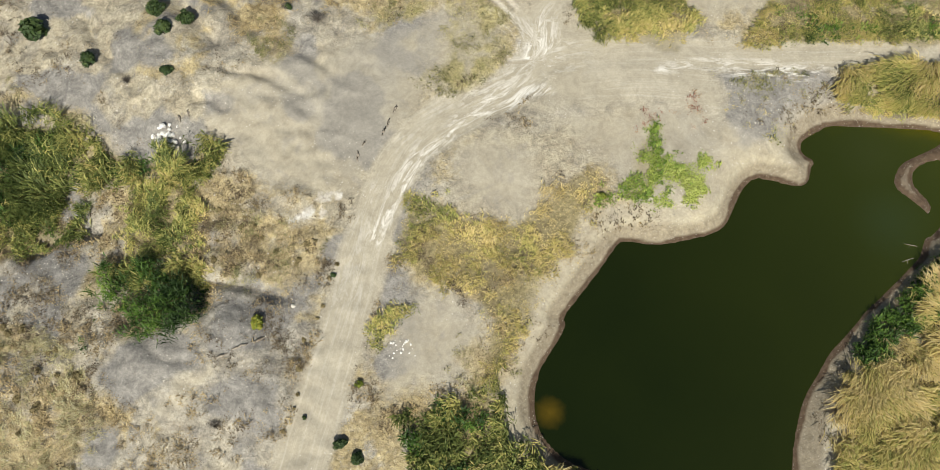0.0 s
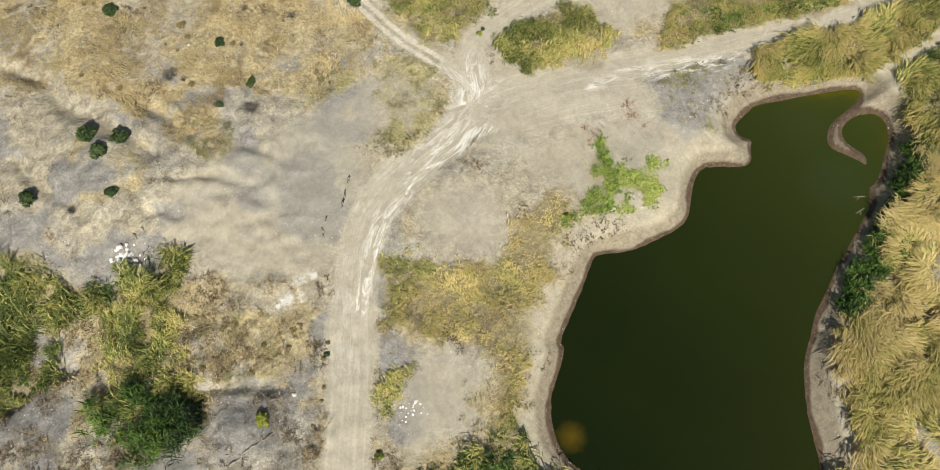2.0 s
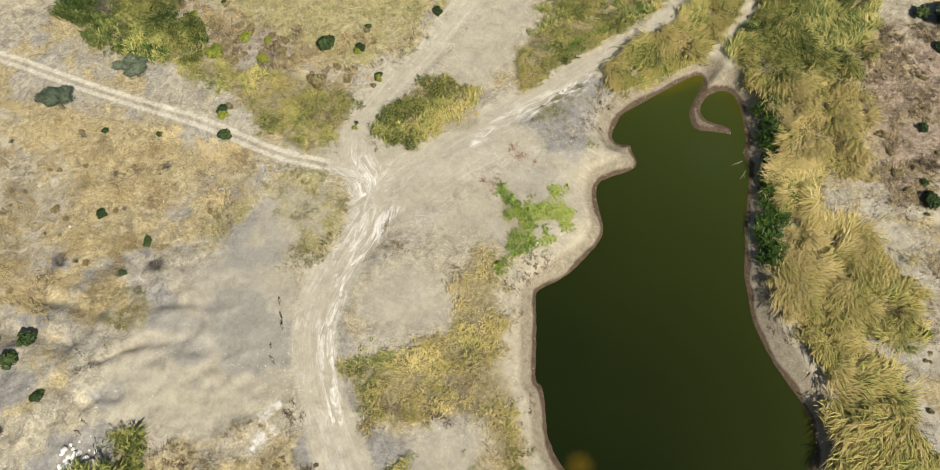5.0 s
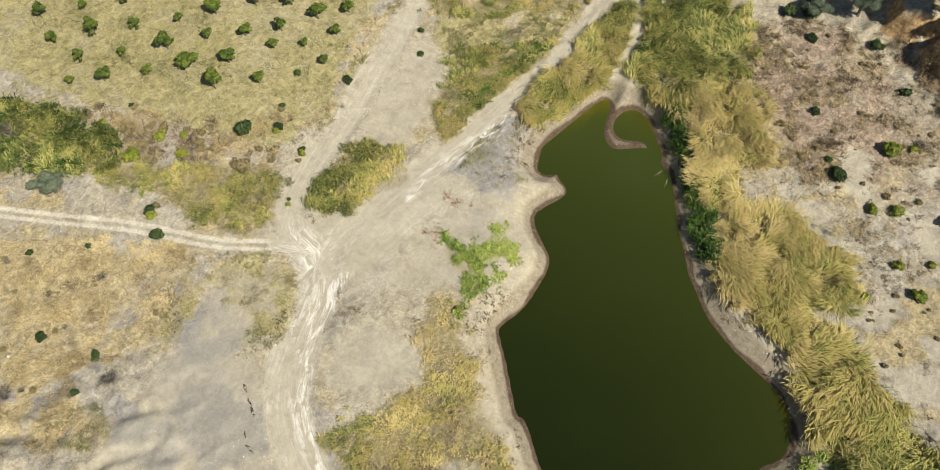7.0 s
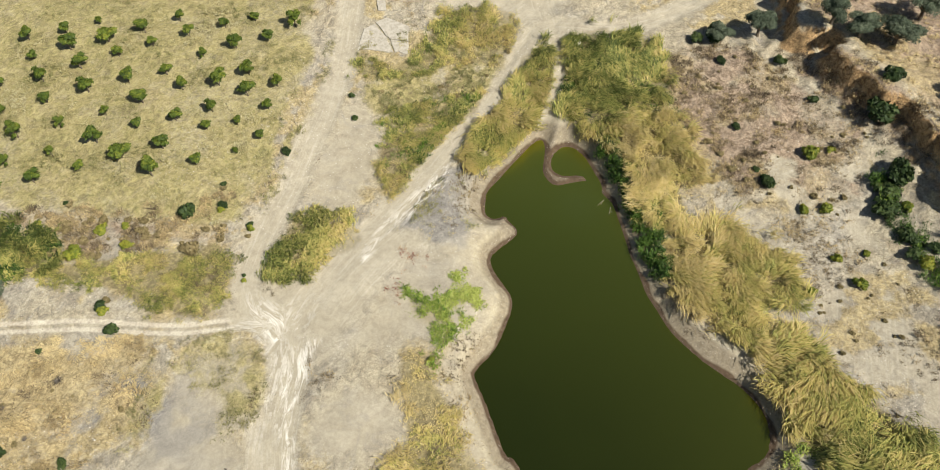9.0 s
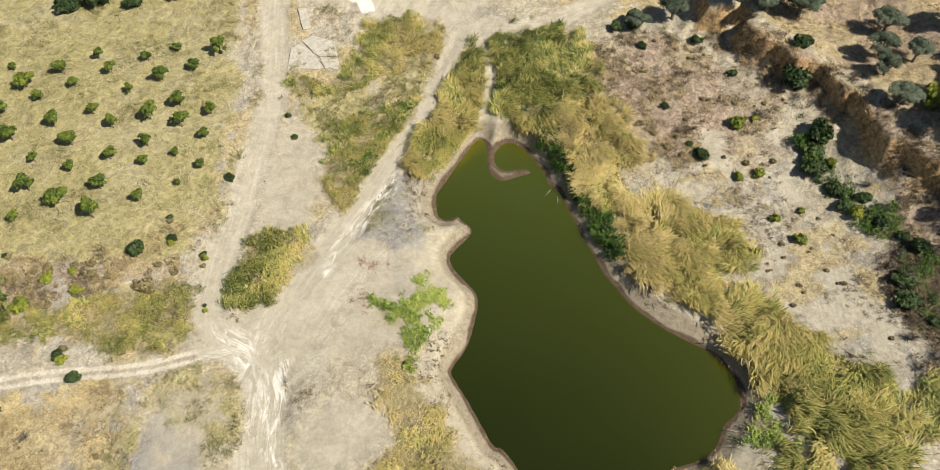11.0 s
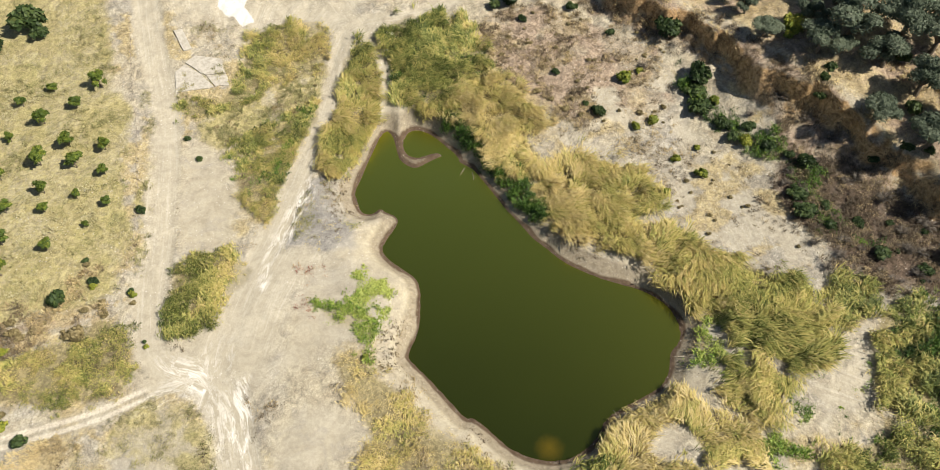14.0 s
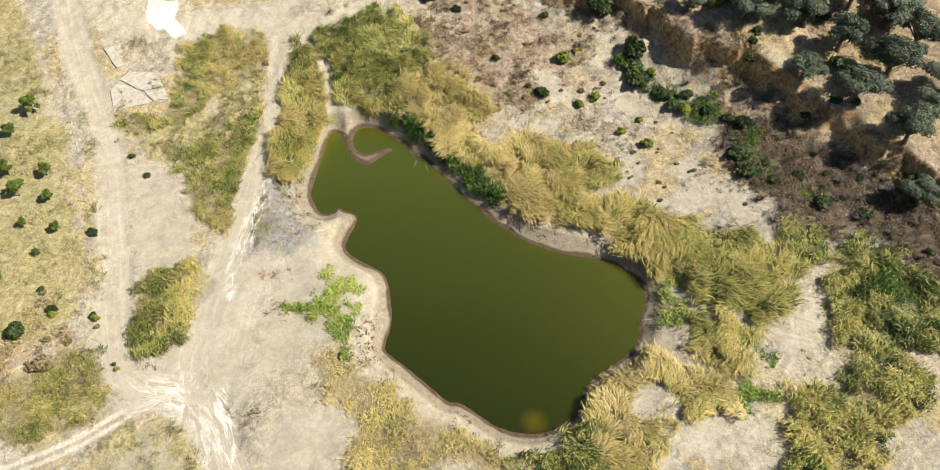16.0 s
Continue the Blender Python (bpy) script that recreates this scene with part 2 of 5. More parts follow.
# growth: outline of each stand
STANDS = {
    "scrub_west": [(-85.4, 53), (-79.5, 53.4), (-70, 53), (-61.3, 50.5), (-53.3, 48), (-48, 46.4), (-44.2, 51.2), (-41.3, 49.4), (-43, 45.1), (-46, 44), (-52, 45), (-58, 44.6), (-67, 44.5), (-68, 40.7), (-73, 38.6), (-82, 37)],
    "scrub_low": [(-81.7, 36), (-77, 37), (-71.3, 39.2), (-64, 39), (-65.2, 36.6), (-70.7, 33), (-75, 30.3), (-79.6, 29)],
    "spine_west": [(-55.7, 45.1), (-45, 44.5), (-43, 39), (-41.8, 33), (-42.6, 28.5), (-45, 26.8), (-52.3, 28), (-55.8, 28.8), (-55, 32.4), (-54.3, 37)],
    "middle": [(-9.9, 44.6), (-5, 42), (0, 38), (5.7, 38.7), (10.4, 42.8), (16.2, 48.5), (20.4, 49), (18.6, 43), (16.4, 36.7), (13.3, 31.7), (10.3, 27), (9.7, 21.3), (5, 18.3), (3, 13.7), (1.5, 17.2), (2.7, 22.3), (0.3, 26.4), (-3, 28.2), (-9, 29.8), (-12.2, 34.5), (-10.8, 40.7)],
    "south_bush": [(-8, 9), (-3.7, 10.8), (1.6, 13), (4.5, 12.5), (4.8, 9.4), (3.5, 6.8), (5.8, 4.7), (9.8, 2.7), (11, 0.2), (-7.5, -3)],
    "island": [(31, 85.4), (36, 80.7), (38, 75.3), (34, 69.5), (29.8, 70.7), (23, 73), (19.2, 74), (16, 79.4), (18.5, 82.2), (26, 83)],
    "west_green": [(-8, 116), (-3.5, 114.6), (4.5, 105.3), (12, 97), (18.5, 92.6), (16, 86.6), (9.4, 81.8), (3.4, 81.7), (-0.4, 91.4), (-3.2, 104.5), (-6, 110)],
    "scrub_northwest": [(-14, 150), (-7, 137.6), (-3, 132), (0, 124.7), (-0.8, 118.2), (-3.7, 112.5), (-8.2, 115.4), (-15.6, 124.7), (-22, 140)],
    "north_near": [(69, 85.3), (78.5, 78.5), (82.4, 73.7), (75, 72.2), (66.7, 74), (58, 73), (48.6, 71), (45, 71.8), (49.2, 79), (53.5, 83), (60, 86.5)],
    "north_far": [(97.5, 94.4), (101, 88.2), (104.4, 81.7), (99.8, 76.5), (89, 73.8), (86.8, 80.5), (81, 86), (75.4, 89.8), (71.5, 96.5), (68, 102), (71.2, 104.6), (76, 96.6), (83.3, 93.4), (92, 95.8)],
    "creek": [(93.5, 72.4), (97.4, 70), (96, 65.2), (88.5, 62.3), (82.4, 60.5), (76, 60), (67, 60.2), (61.7, 62.2), (63.3, 67), (72.3, 69.4), (82, 69.6)],
    "east_north": [(103, 65.6), (109.4, 60), (110.5, 48.4), (103, 42), (95, 35.8), (90.8, 36.4), (90.3, 41.6), (83.5, 45), (85.5, 53), (86, 57.5), (95.3, 62)],
    "east_upper": [(84, 44.4), (90.3, 41.6), (93, 34.7), (89, 27.3), (85, 21.3), (79.7, 26.5), (74, 22.3), (67, 23.7), (68.5, 26.7), (75.8, 32.9), (81, 38.5)],
    "east_lower": [(65.6, 22.7), (72.8, 20.4), (78.2, 15.5), (76, 8.4), (73.7, 5), (72.4, -0.3), (70.7, -4.6), (67, -3.6), (64.8, 0), (60.5, 1.5), (58.5, -3.7), (58.5, -6), (55.2, -3), (54, 4), (55.6, 10.5), (58.8, 17.6), (61.5, 20.6)],
    "east_green": [(82.7, 45.3), (79.4, 39), (74, 33.8), (68.8, 27.7), (64.5, 23.6), (60, 20), (60.8, 22.3), (67.2, 28.4), (72.7, 34.5), (77.9, 40.3)],
    "east_south": [(54, -2.4), (60, -8.4), (58, -14.2), (53.5, -24.3), (50, -30.7), (44.7, -34.6), (37.7, -35), (34.4, -27.8), (36.7, -22.7), (38, -17.4), (42.4, -13.5), (47.9, -9.5), (50.7, -5)],
    "south_clump": [(32.5, -16.5), (34.3, -22.5), (31, -27.4), (24.4, -25.5), (24, -20.4), (27.5, -16.8)],
    "south_ring": [(20.8, 0), (24.6, -5.3), (25, -11.3), (23.4, -17.3), (21, -22), (16.4, -24), (14.2, -19.4), (15.7, -14.6), (20, -10), (18.6, -6.8), (13, -6.4), (14.3, -12.5), (11.3, -13.3), (3.7, -8), (2.7, 1), (8, -0.4), (14.2, 0.6)],
    "southeast_far": [(50.5, -43.4), (54, -50.5), (51.6, -55.7), (45.3, -60), (43.4, -70), (29.4, -66), (29.5, -53), (28.8, -45.8), (32.4, -42.3), (38.5, -40.7), (45, -42.2)],
    "southeast_mid": [(53.8, -35.7), (56, -41.7), (50.5, -43.4), (44.8, -40), (44.5, -35.6), (48.5, -34)],
    "southeast_near": [(19.5, -32), (22.2, -36.3), (25.3, -44), (28.3, -50.8), (28.8, -56), (23, -56.4), (17, -52), (12.2, -46), (4, -45.5), (2.5, -28.7), (13, -31)],
    "tuft_road": [(-14.6, 21.7), (-11.7, 25.6), (-9.6, 24.3), (-13, 19.7), (-14.8, 19.4)],
    "green_tuft": [(28, 56), (30.3, 56), (29, 50.4), (29.5, 46.4), (28.2, 43.5), (23.3, 45.2), (25.3, 50.6)],
    "green_ball": [(19.6, 44.1), (21.5, 45), (22.2, 43.3), (20, 42)],
    "rushes": [(39.7, -13), (37.3, -15.3), (35.2, -17.2), (32, -14), (34, -12)],
    "rushes2": [(20.2, -21), (21.4, -28), (19.3, -29.7), (17, -24.6), (18, -21)],
}
FOOT = [(105, -3), (98, -4), (91, -9), (86, -16), (82, -26), (73, -27), (65, -32), (60, -40), (64, -45), (71, -37), (80, -35), (88, -27), (95, -15), (103, -10)]
SPINE_SOUTH = [(-56.5, 29.8), (-51, 31.3), (-45.3, 28), (-42.6, 27.6), (-41.4, 22), (-44.4, 19.3), (-49.2, 19), (-53, 20.4), (-56, 17.7), (-57.5, 13.5), (-60, 15.2), (-57.7, 19), (-55.7, 24)]
# thinner growth
SPARSE = {
    "verge_west": [(-5.2, 81), (1.3, 80), (5, 77), (4.4, 71), (0, 62.5), (-5.7, 60.6), (-9, 62.4), (-8, 72)],
    "slope_west": [(-17, 79.7), (-11, 83.8), (-4.3, 86.2), (-7.2, 82), (-13.6, 76.6), (-18, 73.4), (-21.7, 74), (-19.2, 78.2)],
    "patch_west": [(-38, 76), (-33, 74), (-31, 67), (-33, 65), (-39, 70)],
    "dry_southwest": [(-78, 22), (-66, 21), (-60, 16), (-55, 10), (-54, 0), (-60, -6), (-78, -6)],
    "dry_corner": [(-80, 62), (-70, 58), (-62, 53), (-75, 54), (-84, 56)],
    "tan_west": [(-42, 45), (-38, 43), (-32, 36), (-24, 36), (-22, 33), (-29, 26), (-40, 28), (-43, 33)],
    "thin_north": [(72, 101), (76.4, 92), (91, 89), (100, 80), (95, 75), (83.6, 74), (75, 71.3), (71, 81), (61.7, 87.4), (64, 96)],
    "road_edge": [(30, 94), (42.7, 97.7), (54.8, 101.8), (73.5, 114.5), (75.3, 112.3), (53.8, 98), (39.6, 92.4), (29, 91)],
    "bank_south": [(-4, 17), (1, 21), (6, 21), (7, 16), (3, 13), (-2, 12)],
    "green_low": [(32.4, 51), (38, 51), (39, 47), (36.3, 44), (30, 42.7), (28, 45), (28.5, 48.6)],
}
PALE = {
    "white_east": [(77.2, 25.2), (82.7, 21.5), (82.6, 15.2), (80.6, 8), (76.7, 7.4), (76.7, 12.3), (75.3, 18), (72.8, 20.4)],
    "pale_east": [(85.5, -11.7), (80.5, -18), (67.4, -24.4), (62.7, -29.8), (56, -33.2), (54.3, -24.4), (58.6, -16.6), (63, -8.5), (68.8, -6.3), (77, -7.7)],
    "pale_north": [(94.4, 12.6), (97.7, 4.5), (102.2, -2.4), (93.5, -6.5), (85.5, -11), (83.7, -6.5), (85, 1.5), (84.5, 12)],
    "sand_se": [(43.3, -37.6), (46.2, -41.3), (40, -42.5), (32.4, -42.3), (27, -37), (22, -34.3), (21.5, -29.2), (29, -32.3), (31, -29.3), (36.7, -35.6)],
    "sand_sw": [(-38.3, 6.6), (-33, 6), (-28.3, 7.5), (-28.2, -0.1), (-38.6, -0.5)],
    "channel": [(-50.4, 6.7), (-40.2, 13.9), (-38.6, 15.3), (-37.4, 14), (-42.2, 9.4), (-48.8, 5)],
    "bald_west": [(-43.9, 120.2), (-40.1, 122.4), (-35.1, 119.2), (-34.7, 114.1), (-38.6, 112.2), (-42.7, 113.4)],
    "sand_s": [(10.8, -13.3), (14, -20.3), (14.2, -27.2), (8.6, -29.3), (2, -29), (1, -9)],
    "sand_s2": [(18.6, -6.8), (19.9, -9.9), (16.8, -13.7), (14, -13), (12.4, -7.5), (15, -5.9)],
}
SMOOTH_EARTH = [  # trodden or washed ground with little growth
    [(-46, 52), (-34, 44), (-20, 42), (-10, 58), (0, 66), (2, 74), (-6, 80), (-20, 72), (-40, 64)],
    [(-4, 54), (3.4, 56), (10.3, 52), (11, 43.3), (5.7, 39.2), (0.4, 40.8), (-4, 48.6)],
    [(36, 74), (48, 78), (54, 84), (66, 92), (58, 97), (40, 89), (32, 85)],
    [(-12, 10), (-12, 26), (-4, 28), (2, 20), (-4, 14)],
    [(80, 72), (92, 74), (98, 74), (98, 80), (88, 76)],
    [(12, 58), (24, 61), (44, 59), (52, 56), (44, 48), (39, 42), (30, 42), (24, 46), (20, 51), (14, 55)],
]
DRY_WEST = [(-46, 131), (-34, 120), (-22, 111), (-10, 95), (-4, 89), (-5, 83), (-16, 74), (-20, 74), (-31, 83), (-36, 76), (-32, 68), (-38, 69), (-44, 75), (-57, 84), (-75, 90), (-75, 140)]
ORCHARD = [(-3, 140), (14, 108), (24, 93), (40, 98), (56, 106), (70, 116), (92, 128), (120, 150), (90, 230), (-40, 230)]
GREY_NORTH = [(42, 69), (56, 68), (62, 64), (60, 59), (51, 56), (44, 53), (43, 59), (41, 65)]
GREY_SW = [(-55, 12), (-53, 16), (-48, 20), (-42, 26), (-34, 26), (-28, 16), (-28, 8), (-34, 8), (-41, 8), (-51, 8)]
SLATE = [  # bare blue-grey clay
    [(-52.5, 18), (-48.3, 19.6), (-42.5, 18.7), (-39.6, 16.6), (-39.7, 14), (-47, 10.3), (-50.4, 7.6), (-52.7, 10), (-55.3, 13.6)],
    [(-37.5, 8), (-39, 11.3), (-34, 14), (-27.8, 12.7), (-28, 7.5), (-31.4, 6.5)],
    [(-38.4, 25), (-33.7, 25.2), (-30.6, 21.6), (-30.8, 17), (-36, 15.8), (-39.2, 16.6), (-39.6, 21.3)],
    [(-55.7, 5.3), (-50.7, 6), (-49.8, 1.7), (-50.8, -0.8), (-55, -1)],
    [(-73.3, 61.7), (-67, 60), (-56.5, 51.8), (-64.3, 52.7), (-72.2, 58)],
    [(-45.7, 60), (-39.4, 58.5), (-40, 55), (-44.3, 54.7)],
    [(-42.8, 88.5), (-39.4, 85.2), (-40.5, 82), (-43.3, 84)],
]
CHALK_WEST = [(-25.8, 43.6), (-19.5, 44.9), (-19.4, 41.3), (-23.8, 39), (-32.2, 36.5), (-27.8, 40.6)]
CLIFF = [(150, 42), (135, 28), (126.8, 22.5), (125.8, 13.2), (122, 7.7), (119.5, 2.5), (116, -3.6), (114, -10.5), (108.6, -16), (104.3, -20.5), (101.6, -23.4), (98.2, -28.4), (95.2, -32.6), (92.3, -39), (86, -43.7),
         (83.5, -47.5), (79.6, -51), (73.7, -55), (68, -61), (55, -78), (40, -110)]
PLATEAU = CLIFF + [(400, -300), (600, 300)]
RED_SLOPE = [(122, 24), (114, 6), (107, -8), (98, -18), (90, -26), (78, -30), (65, -32), (57, -40), (54, -56), (44, -80), (60, -72), (78, -53), (94, -36), (102, -24), (113, -12), (118, 0), (124, 10)]
CHALK = [(108, 108), (109, 101), (103, 100), (100, 96), (98, 98), (101, 106)]
YARD = [(103, 124), (104, 106), (109, 89), (113, 72), (100, 72), (100, 86), (98, 97), (97, 114)]
WHITE = [  # chalky scrapes on the roads
    [(-4.2, 57), (-0.7, 61), (4.5, 63), (10.8, 64.2), (12.5, 62.3), (5.4, 60.5), (0.4, 58.8), (-2.3, 55.6)],
    [(10.3, 78.3), (12.8, 76.3), (13, 71.2), (10.4, 68.3), (8.8, 72.6)],
    [(-12.5, 47.2), (-10.5, 51), (-4, 56.2), (-2.2, 55.3), (-8, 49.5), (-12, 42.4), (-14.5, 35), (-16.6, 36)],
    [(12.6, 79), (13, 74), (10.2, 70), (7.3, 65.4), (6.7, 69.8), (9.7, 75)],
    [(11.4, 62.4), (7.7, 59.8), (-2.3, 56.8), (-2.6, 59.8), (5.8, 64.4), (6.5, 62.6)],
    [(48, 69), (54, 68.8), (61, 67.6), (54, 65.8), (46.2, 66), (37.5, 68), (30, 66.3), (30.4, 68), (39.2, 69.4)],
]
BROWN_BANK = [(-0.7, 135), (4.2, 126.4), (11.2, 113.3), (16.8, 102.3), (21.2, 93.7), (18.7, 91.2), (12, 97), (4.5, 105.3), (-2.2, 112.7), (-0.3, 118.8), (-0.4, 127.8)]
DARK_SLOPE = [(83.2, -25.5), (84, -36.5), (80.4, -41), (78, -50), (72.5, -56.7), (63, -70), (44.7, -67.3), (46.7, -60.2), (52.3, -55.8), (54.5, -49.4), (55.6, -36), (63, -35.7), (65.8, -29), (73.7, -25.5)]
EAST_BRUSH = [(91.6, 29.8), (96.3, 36), (109, 44.6), (116, 44), (120, 30), (116, 14), (111, -2), (104, 1), (95, -5), (88, -0.8), (86, 4.4), (90, 11), (84, 13.2), (85, 20)]
# mounds and hollows: x, y, radius, height
MOUNDS = [(-52, 66, 16, 3.0), (-38, 18, 14, 2.0), (-66, 42, 14, -3.0), (8, 50, 9, 0.8), (-25, 50, 16, 0.8), (86, 12, 10, 1.0), (-62, 10, 16, 1.5),
          (-48, 14.5, 5, 1.8), (-33, 10, 5, 1.5), (-35, 20, 5, 1.6)]

# washed-out gullies and small scarps: depth, width, line
GULLIES = [(1.3, 1.6, [(-69.4, 93.6), (-64.3, 88.9), (-59.7, 82.7), (-53.8, 78.8), (-45.2, 69.8)]), (1.5, 1.2, [(-71.6, 32.2), (-68.1, 34.8), (-66.0, 36.9), (-60.7, 37.2)]),
           (1.0, 0.9, [(-43.2, 26.9), (-40.1, 27.7), (-36.9, 27.2), (-32.4, 26.5), (-28.9, 26)]), (1.4, 1.2, [(-44.3, 30.2), (-42.4, 27.2), (-41.6, 23.8)]),
           (1.0, 1.4, [(-68.7, 74.6), (-64.7, 70.2), (-59.7, 65), (-57.4, 61.4)]), (0.9, 1.0, [(-49.6, 55.5), (-46.9, 58), (-43.1, 58), (-41.7, 56.1)]),
           (0.6, 1.0, [(-35.6, 71.2), (-30.9, 68.5), (-27, 66.6)]), (0.5, 0.9, [(-40.8, 64.7), (-33.3, 62.4), (-28.8, 59.4)]), (1.0, 1.2, [(-52, 84), (-45, 79), (-40, 72)])]


def land(x, y):
    """Height of the ground at points of the plan."""
    x, y = np.asarray(x, float), np.asarray(y, float)
    pond = np.minimum(area_distance(x, y, POND), area_distance(x, y, PUDDLE))
    z = 0.9 * (vnoise(x, y, 30, 4) - 0.5) + 0.5
    z += 7.5 * step(66, 118, x) + 3.0 * step(30, 75, x) * step(-5, -40, y) + 3.5 * step(75, 130, y) * step(0, 50, x)
    for mx, my, r, h in MOUNDS:
        z += h * np.exp(-((x - mx) ** 2 + (y - my) ** 2) / (r * r))
    rough = vnoise(x, y, 5, 4, 3) - 0.5
    worn = step(-14, -26, x) * step(92, 80, y) + step(86, 92, x) * 0.7
    z += worn * (0.65 * (np.abs(vnoise(x + 0.4 * y, y - 0.3 * x, 9, 4, 61) - 0.5) * 2 - 0.35) + 0.9 * (np.abs(vnoise(x + 0.3 * y, y, 3.2, 3, 62) - 0.5) * 2 - 0.35))
    side = wander(x, y, 0.5)
    for depth, width, line in GULLIES:
        z -= depth * np.exp(-(line_distance(*side, line) / width) ** 2) * (0.6 + 0.8 * vnoise(x, y, 5, 2, 64))
    bare = step(8, 0, area_distance(x, y, GREY_SW)) + step(30, 10, np.hypot(x + 45, y - 62))
    z += rough * (0.25 + 0.35 * np.clip(bare, 0, 1))
    edge = area_distance(x, y, PLATEAU) + 13.0 * (vnoise(x, y, 14, 4, 5) - 0.5)
    edge = edge + 3.2 * (np.abs(vnoise(x, y, 4.5, 2, 47) - 0.5) * 2 - 0.3) * step(14, 6, np.abs(edge))
    sheer = step(0.42, 0.56, vnoise(x, y, 11, 2, 43))
    slump = 0.6 + 0.8 * vnoise(x, y, 16, 2, 46)
    z += 4.0 * slump * (sheer * step(1.0, -0.2, edge) + (1 - sheer) * step(4.5, -0.6, edge)) + 0.8 * step(3.0, 1.5, edge) + 1.5 * step(12, 0, edge) + 0.06 * np.clip(-edge, 0, 120) + (1.2 * rough + 3.4 * (np.abs(vnoise(x, y, 4.5, 4, 41) - 0.5) - 0.12)) * step(12, 3, edge) * step(-1.5, 0.6, edge)
    bank = 0.55 * step(0.0, 4.0, pond) + 0.45 * step(2.0, 9.0, pond)
    z = np.where(pond > 0, WATER_Z + 0.06 + (z - WATER_Z - 0.06) * bank + 0.12 * np.minimum(pond, 3) * (1 - bank), WATER_Z - 0.05 - 0.25 * np.minimum(-pond, 8))
    road = np.minimum.reduce([line_distance(x, y, p) / w for w, p in ROADS.values()])
    return z - 0.12 * step(1.3, 0.7, road) * step(0, 4, pond)


def open_ground(x, y):
    """How far ground is kept bare by wheels, water or wash: 1 bare, 0 not."""
    pond = np.minimum(area_distance(x, y, POND), area_distance(x, y, PUDDLE))
    bare = step(2.2, 1.4, pond)
    for w, p in ROADS.values():
        bare = np.maximum(bare, step(w + 0.3, w - 0.5, line_distance(x, y, p)))
    for area in (BARE, YARD, *SMOOTH_EARTH):
        bare = np.maximum(bare, step(1.5, -0.5, area_distance(x, y, area)))
    for area in PALE.values():
        bare = np.maximum(bare, 0.82 * step(1.0, -1.5, area_distance(x, y, area)))
    for area in SLATE:
        bare = np.maximum(bare, 0.85 * step(1.0, -1.5, area_distance(x, y, area)))
    return bare


def grid_axis(a, b, s):
    far = [6 * 1.35 ** k for k in range(1, 20)]
    return np.concatenate([[a - f for f in reversed(far)], np.arange(a, b + s / 2, s), [b + f for f in far]])


def link_mesh(name, verts, faces, mat, smooth_shade=False):
    me = bpy.data.meshes.new(name)
    me.from_pydata(verts, [], faces)
    me.materials.append(mat)
    if smooth_shade:
        me.polygons.foreach_set("use_smooth", np.ones(len(me.polygons), bool))
    return new(name, me)


def mesh_arrays(name, verts, loops, sizes, mat, tint=None):
    """A mesh from arrays of points, corners and corners per face."""
    me = bpy.data.meshes.new(name)
    me.vertices.add(len(verts))
    me.vertices.foreach_set("co", np.ascontiguousarray(verts, dtype=np.float32).ravel())
    me.loops.add(len(loops))
    me.loops.foreach_set("vertex_index", np.ascontiguousarray(loops, dtype=np.int32))
    me.polygons.add(len(sizes))
    me.polygons.foreach_set("loop_start", np.r_[0, np.cumsum(sizes)[:-1]].astype(np.int32))
    me.update(calc_edges=True)
    me.materials.append(mat)
    if tint is not None:
        me.attributes.new("tint", "FLOAT", "POINT").data.foreach_set("value", np.ascontiguousarray(tint, dtype=np.float32))
    return me


